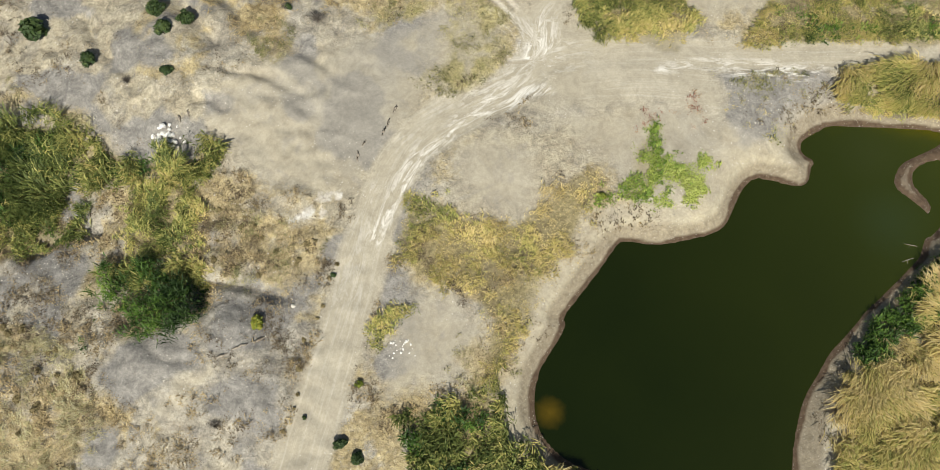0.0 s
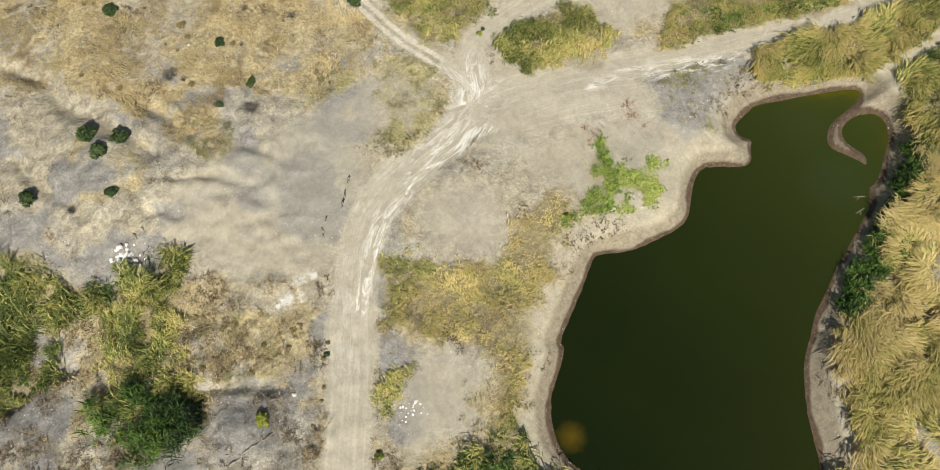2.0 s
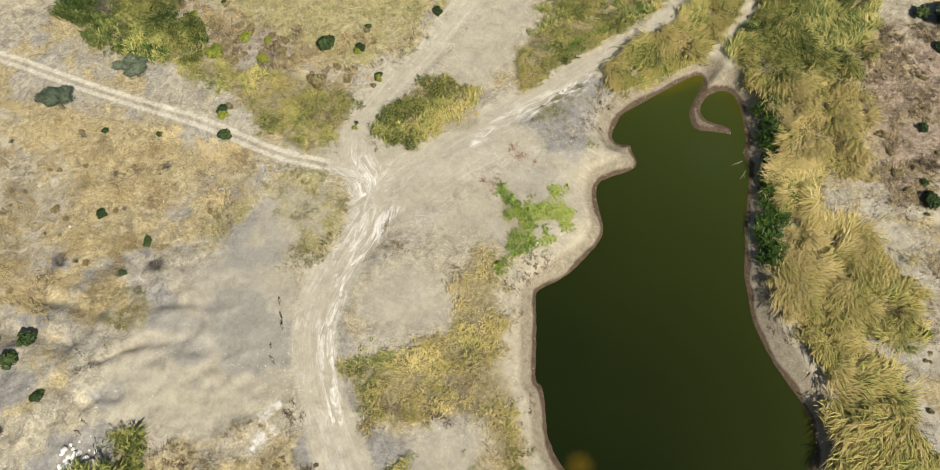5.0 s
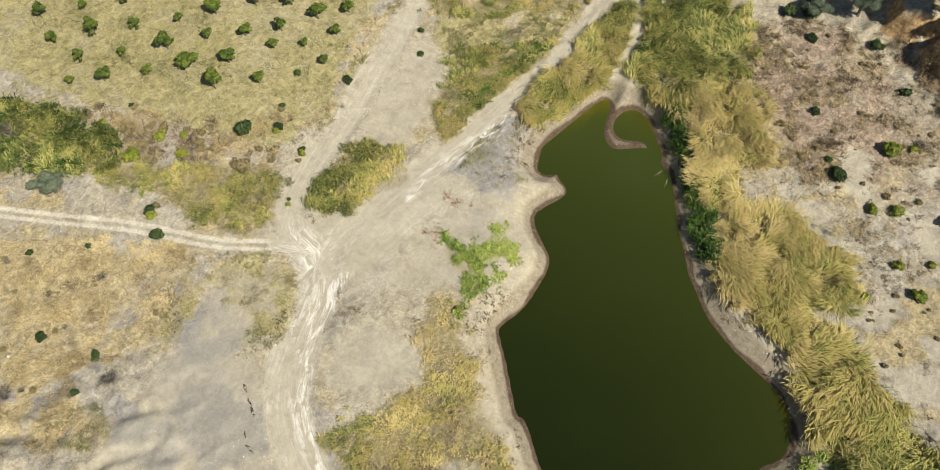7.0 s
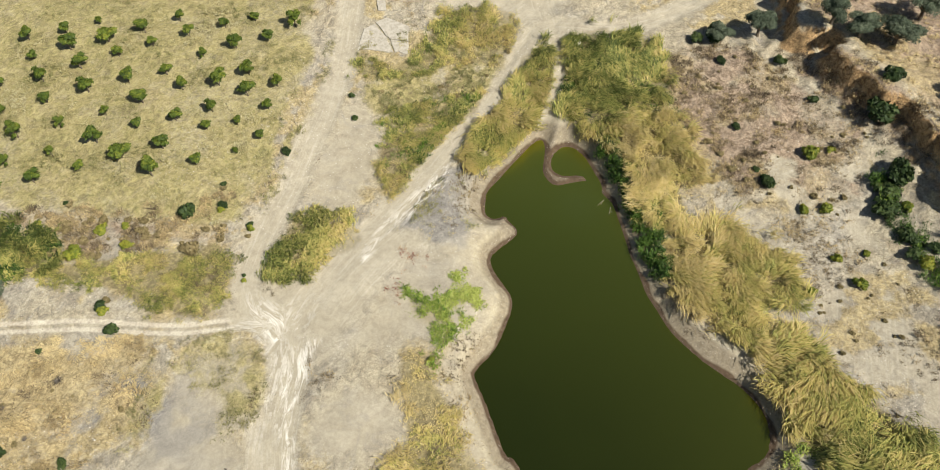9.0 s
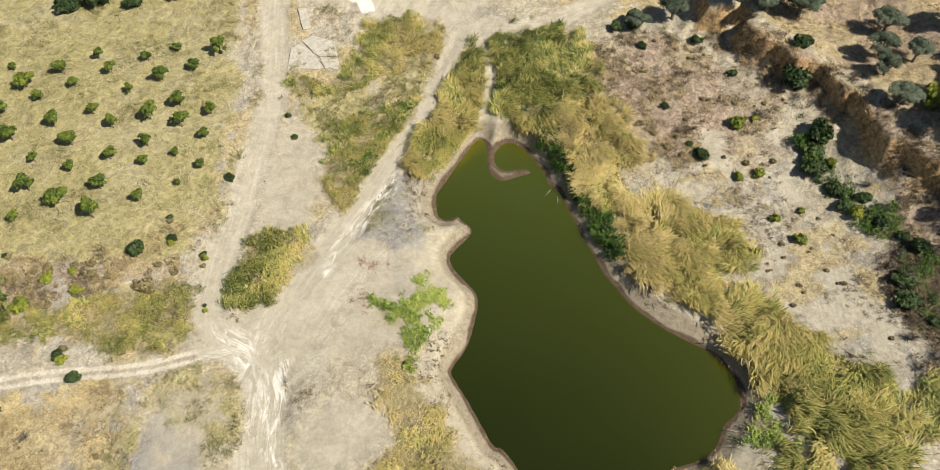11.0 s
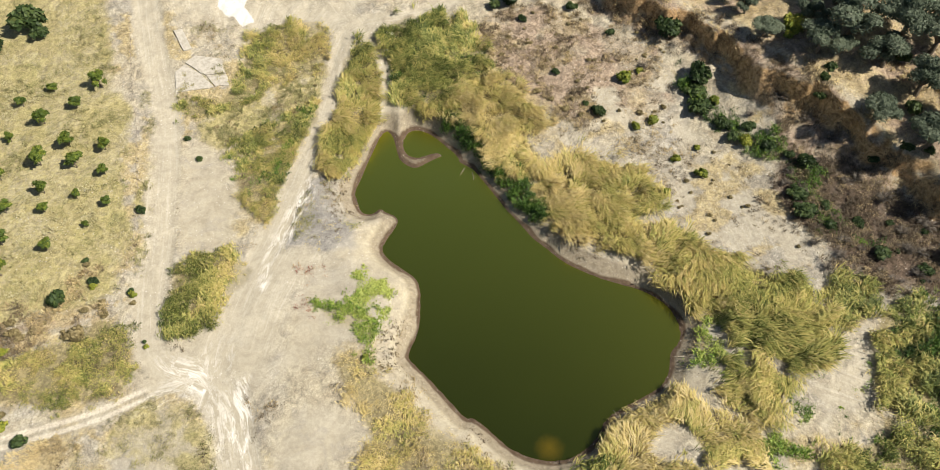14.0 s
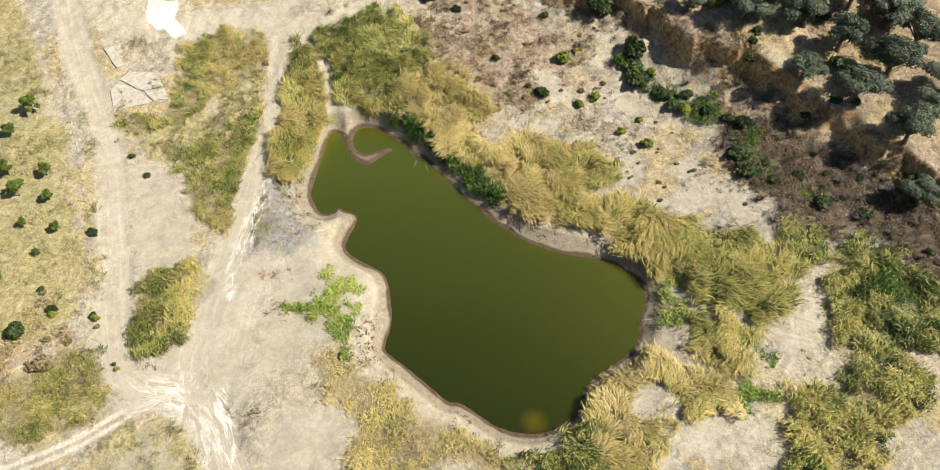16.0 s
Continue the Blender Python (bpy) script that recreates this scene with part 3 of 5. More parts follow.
# ---- ground ----
def ground_material():
    m, n, l, b = material("dry_earth", 0.95, 0.1)
    big = noise_node(n, l, 0.045, 5, 0.6, distortion=0.8)
    mid = noise_node(n, l, 0.22, 9, 0.66, distortion=0.9)
    swirl = noise_node(n, l, 0.6, 9, 0.7, distortion=1.4)
    fine = noise_node(n, l, 1.3, 8, 0.7, distortion=0.4)
    grit = noise_node(n, l, 2.4, 4, 0.7, distortion=0.7)
    ma, mb = attribute(n, "earth"), attribute(n, "growth")
    sa, sb = n.new("ShaderNodeSeparateColor"), n.new("ShaderNodeSeparateColor")
    l.new(ma.outputs["Color"], sa.inputs[0])
    l.new(mb.outputs["Color"], sb.inputs[0])
    calm = attribute(n, "calm").outputs["Fac"]
    wild = maths(n, l, "SUBTRACT", 1.0, calm)

    def edge(mask, spread=0.9):
        """A mask with its edge broken up by the fine noise."""
        return maths(n, l, "MULTIPLY", maths(n, l, "SUBTRACT", maths(n, l, "ADD", mask, maths(n, l, "MULTIPLY", fine, spread)), 0.5 * spread + 0.28), 2.2, True)

    def over(fac, low, gain, share=1.0):
        """Where a noise passes a level, by how much."""
        return maths(n, l, "MULTIPLY", maths(n, l, "MULTIPLY", maths(n, l, "SUBTRACT", fac, low), gain, True), share)

    sand = ramp(n, l, mid, [(0.28, (0.325, 0.272, 0.19)), (0.42, (0.405, 0.35, 0.255)), (0.55, (0.435, 0.382, 0.28)), (0.72, (0.465, 0.412, 0.312))])
    grey = ramp(n, l, mid, [(0.28, (0.225, 0.21, 0.192)), (0.45, (0.315, 0.295, 0.265)), (0.6, (0.385, 0.36, 0.32)), (0.75, (0.43, 0.40, 0.355))])
    slate = ramp(n, l, swirl, [(0.3, (0.15, 0.146, 0.146)), (0.5, (0.225, 0.216, 0.21)), (0.7, (0.31, 0.296, 0.28))])
    c = mix(n, l, over(big, 0.44, 4.0, 0.85), sand, grey)
    c = mix(n, l, over(swirl, 0.56, 5.0, 0.3), c, (0.26, 0.215, 0.155))
    c = mix(n, l, maths(n, l, "MULTIPLY", edge(sa.outputs[1], 0.7), 0.9), c, slate)
    stain = noise_node(n, l, 0.16, 8, 0.62, distortion=2.2)
    c = mix(n, l, over(stain, 0.56, 6.0, 0.55), c, (0.25, 0.235, 0.22))
    straw = ramp(n, l, noise_node(n, l, 0.7, 9, 0.72, distortion=2.0), [(0.3, (0.22, 0.17, 0.095)), (0.42, (0.34, 0.27, 0.15)), (0.54, (0.45, 0.365, 0.205)), (0.66, (0.49, 0.41, 0.25)), (0.78, (0.33, 0.27, 0.165))])
    c = mix(n, l, edge(sb.outputs[0], 1.3), c, straw)
    meadow = ramp(n, l, noise_node(n, l, 0.24, 9, 0.7, distortion=1.2), [(0.28, (0.20, 0.19, 0.08)), (0.4, (0.31, 0.275, 0.125)), (0.5, (0.36, 0.31, 0.15)), (0.62, (0.39, 0.335, 0.18)), (0.74, (0.31, 0.255, 0.145))])
    c = mix(n, l, edge(sb.outputs[2], 0.8), c, meadow)
    litter = ramp(n, l, fine, [(0.3, (0.15, 0.125, 0.06)), (0.5, (0.27, 0.225, 0.115)), (0.7, (0.38, 0.315, 0.17))])
    c = mix(n, l, maths(n, l, "MULTIPLY", edge(sb.outputs[1]), 0.9), c, litter)
    red = ramp(n, l, swirl, [(0.28, (0.14, 0.10, 0.072)), (0.42, (0.25, 0.187, 0.134)), (0.55, (0.37, 0.285, 0.21)), (0.66, (0.43, 0.34, 0.255)), (0.78, (0.28, 0.22, 0.165))])
    c = mix(n, l, edge(ma.outputs["Alpha"]), c, red)
    brush = ramp(n, l, fine, [(0.3, (0.05, 0.036, 0.028)), (0.5, (0.125, 0.09, 0.066)), (0.7, (0.21, 0.155, 0.115))])
    c = mix(n, l, edge(attribute(n, "brush").outputs["Fac"], 1.0), c, brush)
    speck = over(noise_node(n, l, 3.2, 3, 0.55), 0.6, 9.0, 0.55)
    c = mix(n, l, maths(n, l, "MULTIPLY", speck, wild), c, (0.18, 0.14, 0.085))
    silt = ramp(n, l, mid, [(0.3, (0.29, 0.258, 0.2)), (0.45, (0.36, 0.32, 0.25)), (0.6, (0.405, 0.362, 0.285)), (0.75, (0.375, 0.332, 0.258))])
    c = mix(n, l, maths(n, l, "MULTIPLY", calm, 0.5), c, silt)
    c = mix(n, l, over(stain, 0.53, 5.0, 0.3), c, (0.29, 0.265, 0.235))
    cream = ramp(n, l, fine, [(0.3, (0.37, 0.315, 0.225)), (0.5, (0.43, 0.375, 0.275)), (0.7, (0.47, 0.415, 0.31))])
    c = mix(n, l, maths(n, l, "MULTIPLY", attribute(n, "cream").outputs["Fac"], 0.55), c, cream)
    dust = ramp(n, l, mid, [(0.3, (0.37, 0.325, 0.245)), (0.5, (0.42, 0.372, 0.285)), (0.7, (0.46, 0.412, 0.322))])
    c = mix(n, l, maths(n, l, "MULTIPLY", edge(sa.outputs[0], 0.9), 0.9), c, dust)

    def along(across, down, detail, twist):
        v = n.new("ShaderNodeVectorMath")
        v.operation = "MULTIPLY"
        l.new(attribute(n, "lane").outputs["Vector"], v.inputs[0])
        v.inputs[1].default_value = (across, down, 0)
        return noise_node(n, l, 1.0, detail, 0.68, v.outputs[0], twist)

    wheels, scuffs = along(1.5, 0.07, 7, 0.25), along(0.95, 0.2, 9, 0.9)
    packed = maths(n, l, "MULTIPLY", sa.outputs[0], attribute(n, "junction").outputs["Fac"])
    c = mix(n, l, maths(n, l, "MULTIPLY", packed, over(wheels, 0.5, 4.0, 0.75)), c, (0.57, 0.525, 0.435))
    c = mix(n, l, maths(n, l, "MULTIPLY", packed, maths(n, l, "MULTIPLY", maths(n, l, "MULTIPLY", maths(n, l, "SUBTRACT", 0.45, wheels), 5.0, True), 0.45)), c, (0.30, 0.26, 0.20))
    across = n.new("ShaderNodeSeparateXYZ")
    l.new(attribute(n, "lane").outputs["Vector"], across.inputs[0])
    off = maths(n, l, "ABSOLUTE", maths(n, l, "SUBTRACT", maths(n, l, "ABSOLUTE", across.outputs[0]), 0.85))
    rut = maths(n, l, "SUBTRACT", 1.0, maths(n, l, "MULTIPLY", maths(n, l, "ADD", off, maths(n, l, "MULTIPLY", maths(n, l, "SUBTRACT", fine, 0.5), 0.5)), 1.5), True)
    c = mix(n, l, maths(n, l, "MULTIPLY", maths(n, l, "MULTIPLY", rut, attribute(n, "twin").outputs["Fac"]), 1.6, True), c, (0.57, 0.515, 0.415))
    worn = maths(n, l, "MULTIPLY", attribute(n, "worn").outputs["Fac"], over(scuffs, 0.47, 7.0))
    c = mix(n, l, worn, c, (0.76, 0.72, 0.65))
    c = mix(n, l, edge(mb.outputs["Alpha"], 1.0), c, (0.68, 0.645, 0.59))
    face = ramp(n, l, swirl, [(0.3, (0.12, 0.07, 0.035)), (0.44, (0.31, 0.19, 0.09)), (0.56, (0.52, 0.34, 0.165)), (0.72, (0.36, 0.235, 0.12))])
    c = mix(n, l, maths(n, l, "MULTIPLY", attribute(n, "steep").outputs["Fac"], 0.9), c, face)
    shore = ramp(n, l, fine, [(0.3, (0.17, 0.135, 0.095)), (0.5, (0.25, 0.208, 0.15)), (0.7, (0.32, 0.272, 0.205))])
    c = mix(n, l, maths(n, l, "MULTIPLY", edge(attribute(n, "bank").outputs["Fac"], 0.6), 0.85), c, shore)
    mud = ramp(n, l, fine, [(0.3, (0.065, 0.042, 0.028)), (0.6, (0.12, 0.085, 0.058)), (0.8, (0.18, 0.135, 0.095))])
    c = mix(n, l, edge(sa.outputs[2], 0.5), c, mud)
    c = mix(n, l, maths(n, l, "ADD", 0.1, maths(n, l, "MULTIPLY", wild, 0.22)), c, ramp(n, l, grit, [(0.34, (0.14, 0.14, 0.14)), (0.66, (0.86, 0.86, 0.86))]), "OVERLAY")
    tone = noise_node(n, l, 0.5, 10, 0.74, distortion=1.2)
    c = mix(n, l, maths(n, l, "ADD", 0.16, maths(n, l, "MULTIPLY", wild, 0.4)), c, ramp(n, l, tone, [(0.36, (0.14, 0.14, 0.15)), (0.62, (0.72, 0.715, 0.70))]), "OVERLAY")
    l.new(c, b.inputs["Base Color"])
    bump(n, l, b, maths(n, l, "MULTIPLY", maths(n, l, "ADD", fine, maths(n, l, "MULTIPLY", grit, 0.4)), maths(n, l, "ADD", 0.12, maths(n, l, "MULTIPLY", wild, 0.7))), 1.0, 0.3)
    return m


def build_ground():
    xs, ys = grid_axis(-100, 170, 0.6), grid_axis(-95, 205, 0.6)
    X, Y = np.meshgrid(xs, ys, indexing="ij")
    x, y = X.ravel(), Y.ravel()
    near = (np.abs(x - 35) < 145) & (np.abs(y - 55) < 160)
    z = np.full(x.shape, 4.0)
    z[near] = land(x[near], y[near])
    z[~near] = land(x[~near], y[~near]) * 0.5 + 2
    i, j = np.meshgrid(np.arange(len(xs) - 1), np.arange(len(ys) - 1), indexing="ij")
    a = (i * len(ys) + j).ravel()
    quads = np.stack([a, a + len(ys), a + len(ys) + 1, a + 1], 1)
    me = mesh_arrays("ground", np.stack([x, y, z], 1), quads.ravel(), np.full(len(quads), 4), ground_material())
    me.polygons.foreach_set("use_smooth", np.ones(len(quads), bool))
    wx, wy = wander(x, y)
    mild = wander(x, y, 0.35)
    patch = lambda size, seed, lo, hi: step(lo, hi, vnoise(x, y, size, 4, seed))
    pond = np.minimum(area_distance(x, y, POND), area_distance(x, y, PUDDLE))
    road, lane = np.zeros(x.shape), np.zeros((len(x), 3))
    nearest = np.full(x.shape, 1e9)
    for w, p in ROADS.values():
        d, side, along = lane_place(x, y, p)
        road = np.maximum(road, step(w + 1.6, w - 1.0, line_distance(*mild, p)))
        closer = d < nearest
        nearest = np.where(closer, d, nearest)
        lane[closer, 0], lane[closer, 1] = side[closer], along[closer]
    for area in (BARE, YARD):
        road = np.maximum(road, 0.8 * step(2.5, -2.5, area_distance(wx, wy, area)))
    d = line_distance(x, y, ROADS["track"][1])
    twin = step(4.0, 2.6, d) * step(6, 9, np.hypot(x - 10, y - 72))
    road = np.where((d < 4.0) & (line_distance(x, y, ROADS["main"][1]) > 5), road * (1 - 0.65 * twin), road)
    me.attributes.new("twin", "FLOAT", "POINT").data.foreach_set("value", twin.astype(np.float32))
    grey = np.maximum(step(2, -2, area_distance(wx, wy, GREY_NORTH)), 0.45 * step(2, -2, area_distance(wx, wy, GREY_SW)))
    for p in SLATE:
        grey = np.maximum(grey, step(1.2, -1.6, area_distance(*wander(x, y, 0.5), p)))
    grey = np.maximum(grey, 0.8 * patch(9, 71, 0.47, 0.63) * step(0, -14, x) * step(95, 80, y))
    mud = step(1.25, 0.3, pond + 1.2 * (vnoise(x, y, 4, 3, 12) - 0.5))
    mud = np.maximum(mud, 0.5 * step(4.0, 2.0, line_distance(x, y, SPIT[1:])))
    red = step(3, -3, area_distance(wx, wy, RED_SLOPE)) * (0.55 + 0.45 * patch(8, 18, 0.4, 0.55))
    straw = step(3, -3, area_distance(wx, wy, DRY_WEST)) * (0.35 + 0.65 * patch(9, 17, 0.38, 0.55))
    straw = np.maximum(straw, 0.75 * patch(15, 21, 0.48, 0.58) * patch(4, 73, 0.3, 0.5) * step(3, 7, pond))
    straw = np.maximum(straw, 0.9 * step(2, -6, area_distance(x, y, PLATEAU)))
    straw = np.maximum(straw, 0.8 * step(3, -3, area_distance(wx, wy, PALE["pale_east"])) * patch(7, 77, 0.42, 0.54))
    brush = step(3, -4, area_distance(wx, wy, EAST_BRUSH)) * (0.6 + 0.4 * patch(7, 19, 0.4, 0.55))
    red = np.maximum(np.maximum(red, 0.8 * brush), 0.85 * step(2, -6, area_distance(x, y, PLATEAU)) * (0.5 + 0.5 * patch(9, 78, 0.4, 0.56)))
    pale = np.zeros(x.shape)
    for p in PALE.values():
        pale = np.maximum(pale, step(1.2, -1.5, area_distance(wx, wy, p)) * (0.1 + 0.9 * patch(6, 74, 0.45, 0.57)))
    litter = np.zeros(x.shape)
    for p in STANDS.values():
        litter = np.maximum(litter, step(1.0, -2.0, area_distance(*wander(x, y, 0.6), p)))
    meadow = step(2, -3, area_distance(wx, wy, ORCHARD)) * (0.65 + 0.35 * patch(8, 75, 0.38, 0.52))
    chalk = 1.2 * step(0.6, -0.6, area_distance(*mild, CHALK))
    chalk = np.maximum(chalk, 0.85 * step(1.0, -2.0, area_distance(*mild, CHALK_WEST)) * patch(2.5, 76, 0.3, 0.6))
    scraped = np.zeros(x.shape)
    for p in WHITE:
        scraped = np.maximum(scraped, step(1.2, -0.8, area_distance(*wander(x, y, 0.3), p)))
    streak = 0.5 * step(4.5, 2.0, nearest) * (step(18, 8, np.hypot(x - 5, y - 67)) + 0.6 * step(26, 14, np.hypot(x + 15, y - 42))) * patch(5, 23, 0.42, 0.56)
    streak = np.maximum(streak, scraped)
    calm = np.zeros(x.shape)
    for p in SMOOTH_EARTH + [BARE, YARD]:
        calm = np.maximum(calm, step(3.0, -4.0, area_distance(wx, wy, p)))
    straw = straw * (1 - 0.9 * calm) * (1 - 0.85 * grey)
    calm = np.maximum(calm, 0.45 * grey)
    for key, p in SPARSE.items():
        thin = step(2.0, -2.5, area_distance(wx, wy, p)) * (0.45 + 0.55 * patch(4, 72, 0.38, 0.55))
        if key in ("verge_west", "slope_west", "road_edge", "thin_north"):
            meadow = np.maximum(meadow, thin)
            calm, road = calm * (1 - 0.8 * thin), road * (1 - 0.6 * thin)
        elif key != "green_low":
            straw = np.maximum(straw, 0.85 * thin)
    red = np.maximum(red, 0.75 * step(1.5, -2.5, area_distance(wx, wy, BROWN_BANK)) * (0.5 + 0.5 * patch(5, 79, 0.38, 0.55)))
    dark = step(2, -3, area_distance(wx, wy, DARK_SLOPE)) * (0.7 + 0.3 * patch(5, 80, 0.38, 0.55))
    me.attributes.new("brush", "FLOAT", "POINT").data.foreach_set("value", dark.astype(np.float32))
    calm = np.maximum(calm, 0.8 * step(8.0, 4.5, pond))
    land_side = step(0.8, 1.6, pond)
    calm = np.maximum(calm, 0.6 * pale)
    road = np.maximum(road, 0.75 * pale)
    me.attributes.new("earth", "FLOAT_COLOR", "POINT").data.foreach_set("color", np.stack([road * (1 - litter), grey * (1 - road * 0.6), mud, red * (1 - road)], 1).astype(np.float32).ravel())
    me.attributes.new("growth", "FLOAT_COLOR", "POINT").data.foreach_set("color", np.stack([straw * (1 - road), litter * land_side, meadow * (1 - road), chalk * land_side], 1).astype(np.float32).ravel())
    me.attributes.new("lane", "FLOAT_VECTOR", "POINT").data.foreach_set("vector", lane.astype(np.float32).ravel())
    me.attributes.new("calm", "FLOAT", "POINT").data.foreach_set("value", np.maximum(calm, road).astype(np.float32))
    fall = np.gradient(z.reshape(X.shape), xs, ys)
    steep = step(0.75, 1.3, np.hypot(*fall)).ravel() * step(10, 3, area_distance(x, y, PLATEAU)) * (x > 60)
    me.attributes.new("steep", "FLOAT", "POINT").data.foreach_set("value", steep.astype(np.float32))
    east = step(30, 50, x - 0.3 * y)
    me.attributes.new("cream", "FLOAT", "POINT").data.foreach_set("value", (step(6.5, 3.0, pond + 5 * (vnoise(x, y, 6, 3, 15) - 0.5)) * step(0.6, 1.6, pond) * (1 - east) * (1 - 0.7 * litter)).astype(np.float32))
    junction = step(7, 15, np.hypot(x - 9, y - 70))
    me.attributes.new("junction", "FLOAT", "POINT").data.foreach_set("value", junction.astype(np.float32))
    me.attributes.new("bank", "FLOAT", "POINT").data.foreach_set("value", step(3.8 + 0.8 * east, 1.4 + 0.8 * east, pond + 1.8 * (vnoise(x, y, 5, 3, 14) - 0.5)).astype(np.float32))
    me.attributes.new("worn", "FLOAT", "POINT").data.foreach_set("value", streak.astype(np.float32))
    return tagged(new("ground", me), "dry pale earth with roads, dry grass and grey clay", "ground", kind="structure")


ground = build_ground()


def water_material():
    m, n, l, b = material("murky_water", 0.08, 0.5)
    b.inputs["IOR"].default_value = 1.33
    c = ramp(n, l, noise_node(n, l, 0.05, 4, 0.55), [(0.3, (0.0062, 0.0105, 0.0018)), (0.7, (0.0088, 0.0135, 0.0021))])
    for place, reach, colour in (((12.3, 10.0, WATER_Z), 2.6, (0.10, 0.065, 0.006)), ((68, 42, WATER_Z), 7.0, (0.012, 0.022, 0.012)), ((66, 54, WATER_Z), 6.0, (0.014, 0.018, 0.007))):
        far = n.new("ShaderNodeVectorMath")
        far.operation = "DISTANCE"
        l.new(n.new("ShaderNodeNewGeometry").outputs["Position"], far.inputs[0])
        far.inputs[1].default_value = place
        near = maths(n, l, "SUBTRACT", 1.0, maths(n, l, "DIVIDE", maths(n, l, "ADD", far.outputs["Value"], maths(n, l, "MULTIPLY", noise_node(n, l, 0.8, 3), reach * 0.5)), reach * 1.3), True)
        c = mix(n, l, near, c, colour)
    l.new(c, b.inputs["Base Color"])
    bump(n, l, b, noise_node(n, l, 2.0, 3, 0.5), 0.05, 0.05)
    film = n.new("ShaderNodeBsdfGlossy")
    film.inputs["Color"].default_value, film.inputs["Roughness"].default_value = (0.62, 0.63, 0.10, 1), 0.35
    facing = n.new("ShaderNodeLayerWeight")
    facing.inputs["Blend"].default_value = 0.5
    s = n.new("ShaderNodeMixShader")
    l.new(maths(n, l, "MULTIPLY", maths(n, l, "POWER", facing.outputs["Facing"], 1.9), 10.0), s.inputs[0])
    l.new(b.outputs[0], s.inputs[1])
    l.new(film.outputs[0], s.inputs[2])
    l.new(s.outputs[0], n["Material Output"].inputs["Surface"])
    return m


MURKY = water_material()
for label, outline in (("green murky pond water with a still surface", POND), ("shallow dark pool beside the pond", PUDDLE)):
    ob = link_mesh("water", [(x, y, WATER_Z - (0.01 if outline is PUDDLE else 0)) for x, y in outline], [list(range(len(outline)))], MURKY)
    tagged(ob, label, "pond", kind="structure")

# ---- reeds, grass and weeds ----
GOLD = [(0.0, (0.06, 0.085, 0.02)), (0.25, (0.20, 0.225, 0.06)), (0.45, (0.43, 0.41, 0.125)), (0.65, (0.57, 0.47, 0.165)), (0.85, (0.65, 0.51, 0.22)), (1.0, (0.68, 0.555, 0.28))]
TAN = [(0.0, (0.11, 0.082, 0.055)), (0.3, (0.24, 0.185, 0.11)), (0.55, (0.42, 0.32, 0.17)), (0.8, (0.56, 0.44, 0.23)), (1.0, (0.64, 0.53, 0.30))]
MEADOW = foliage("meadow_grass", [(0.0, (0.12, 0.13, 0.045)), (0.3, (0.25, 0.24, 0.10)), (0.55, (0.38, 0.34, 0.165)), (0.8, (0.46, 0.41, 0.22)), (1.0, (0.52, 0.47, 0.29))])
REED, STRAW = foliage("reed_blades", GOLD), foliage("dry_stalks", TAN)
LUSH = foliage("green_leaves", [(0.0, (0.025, 0.05, 0.012)), (0.35, (0.06, 0.115, 0.02)), (0.6, (0.12, 0.21, 0.03)), (0.85, (0.25, 0.33, 0.06)), (1.0, (0.42, 0.46, 0.12))])


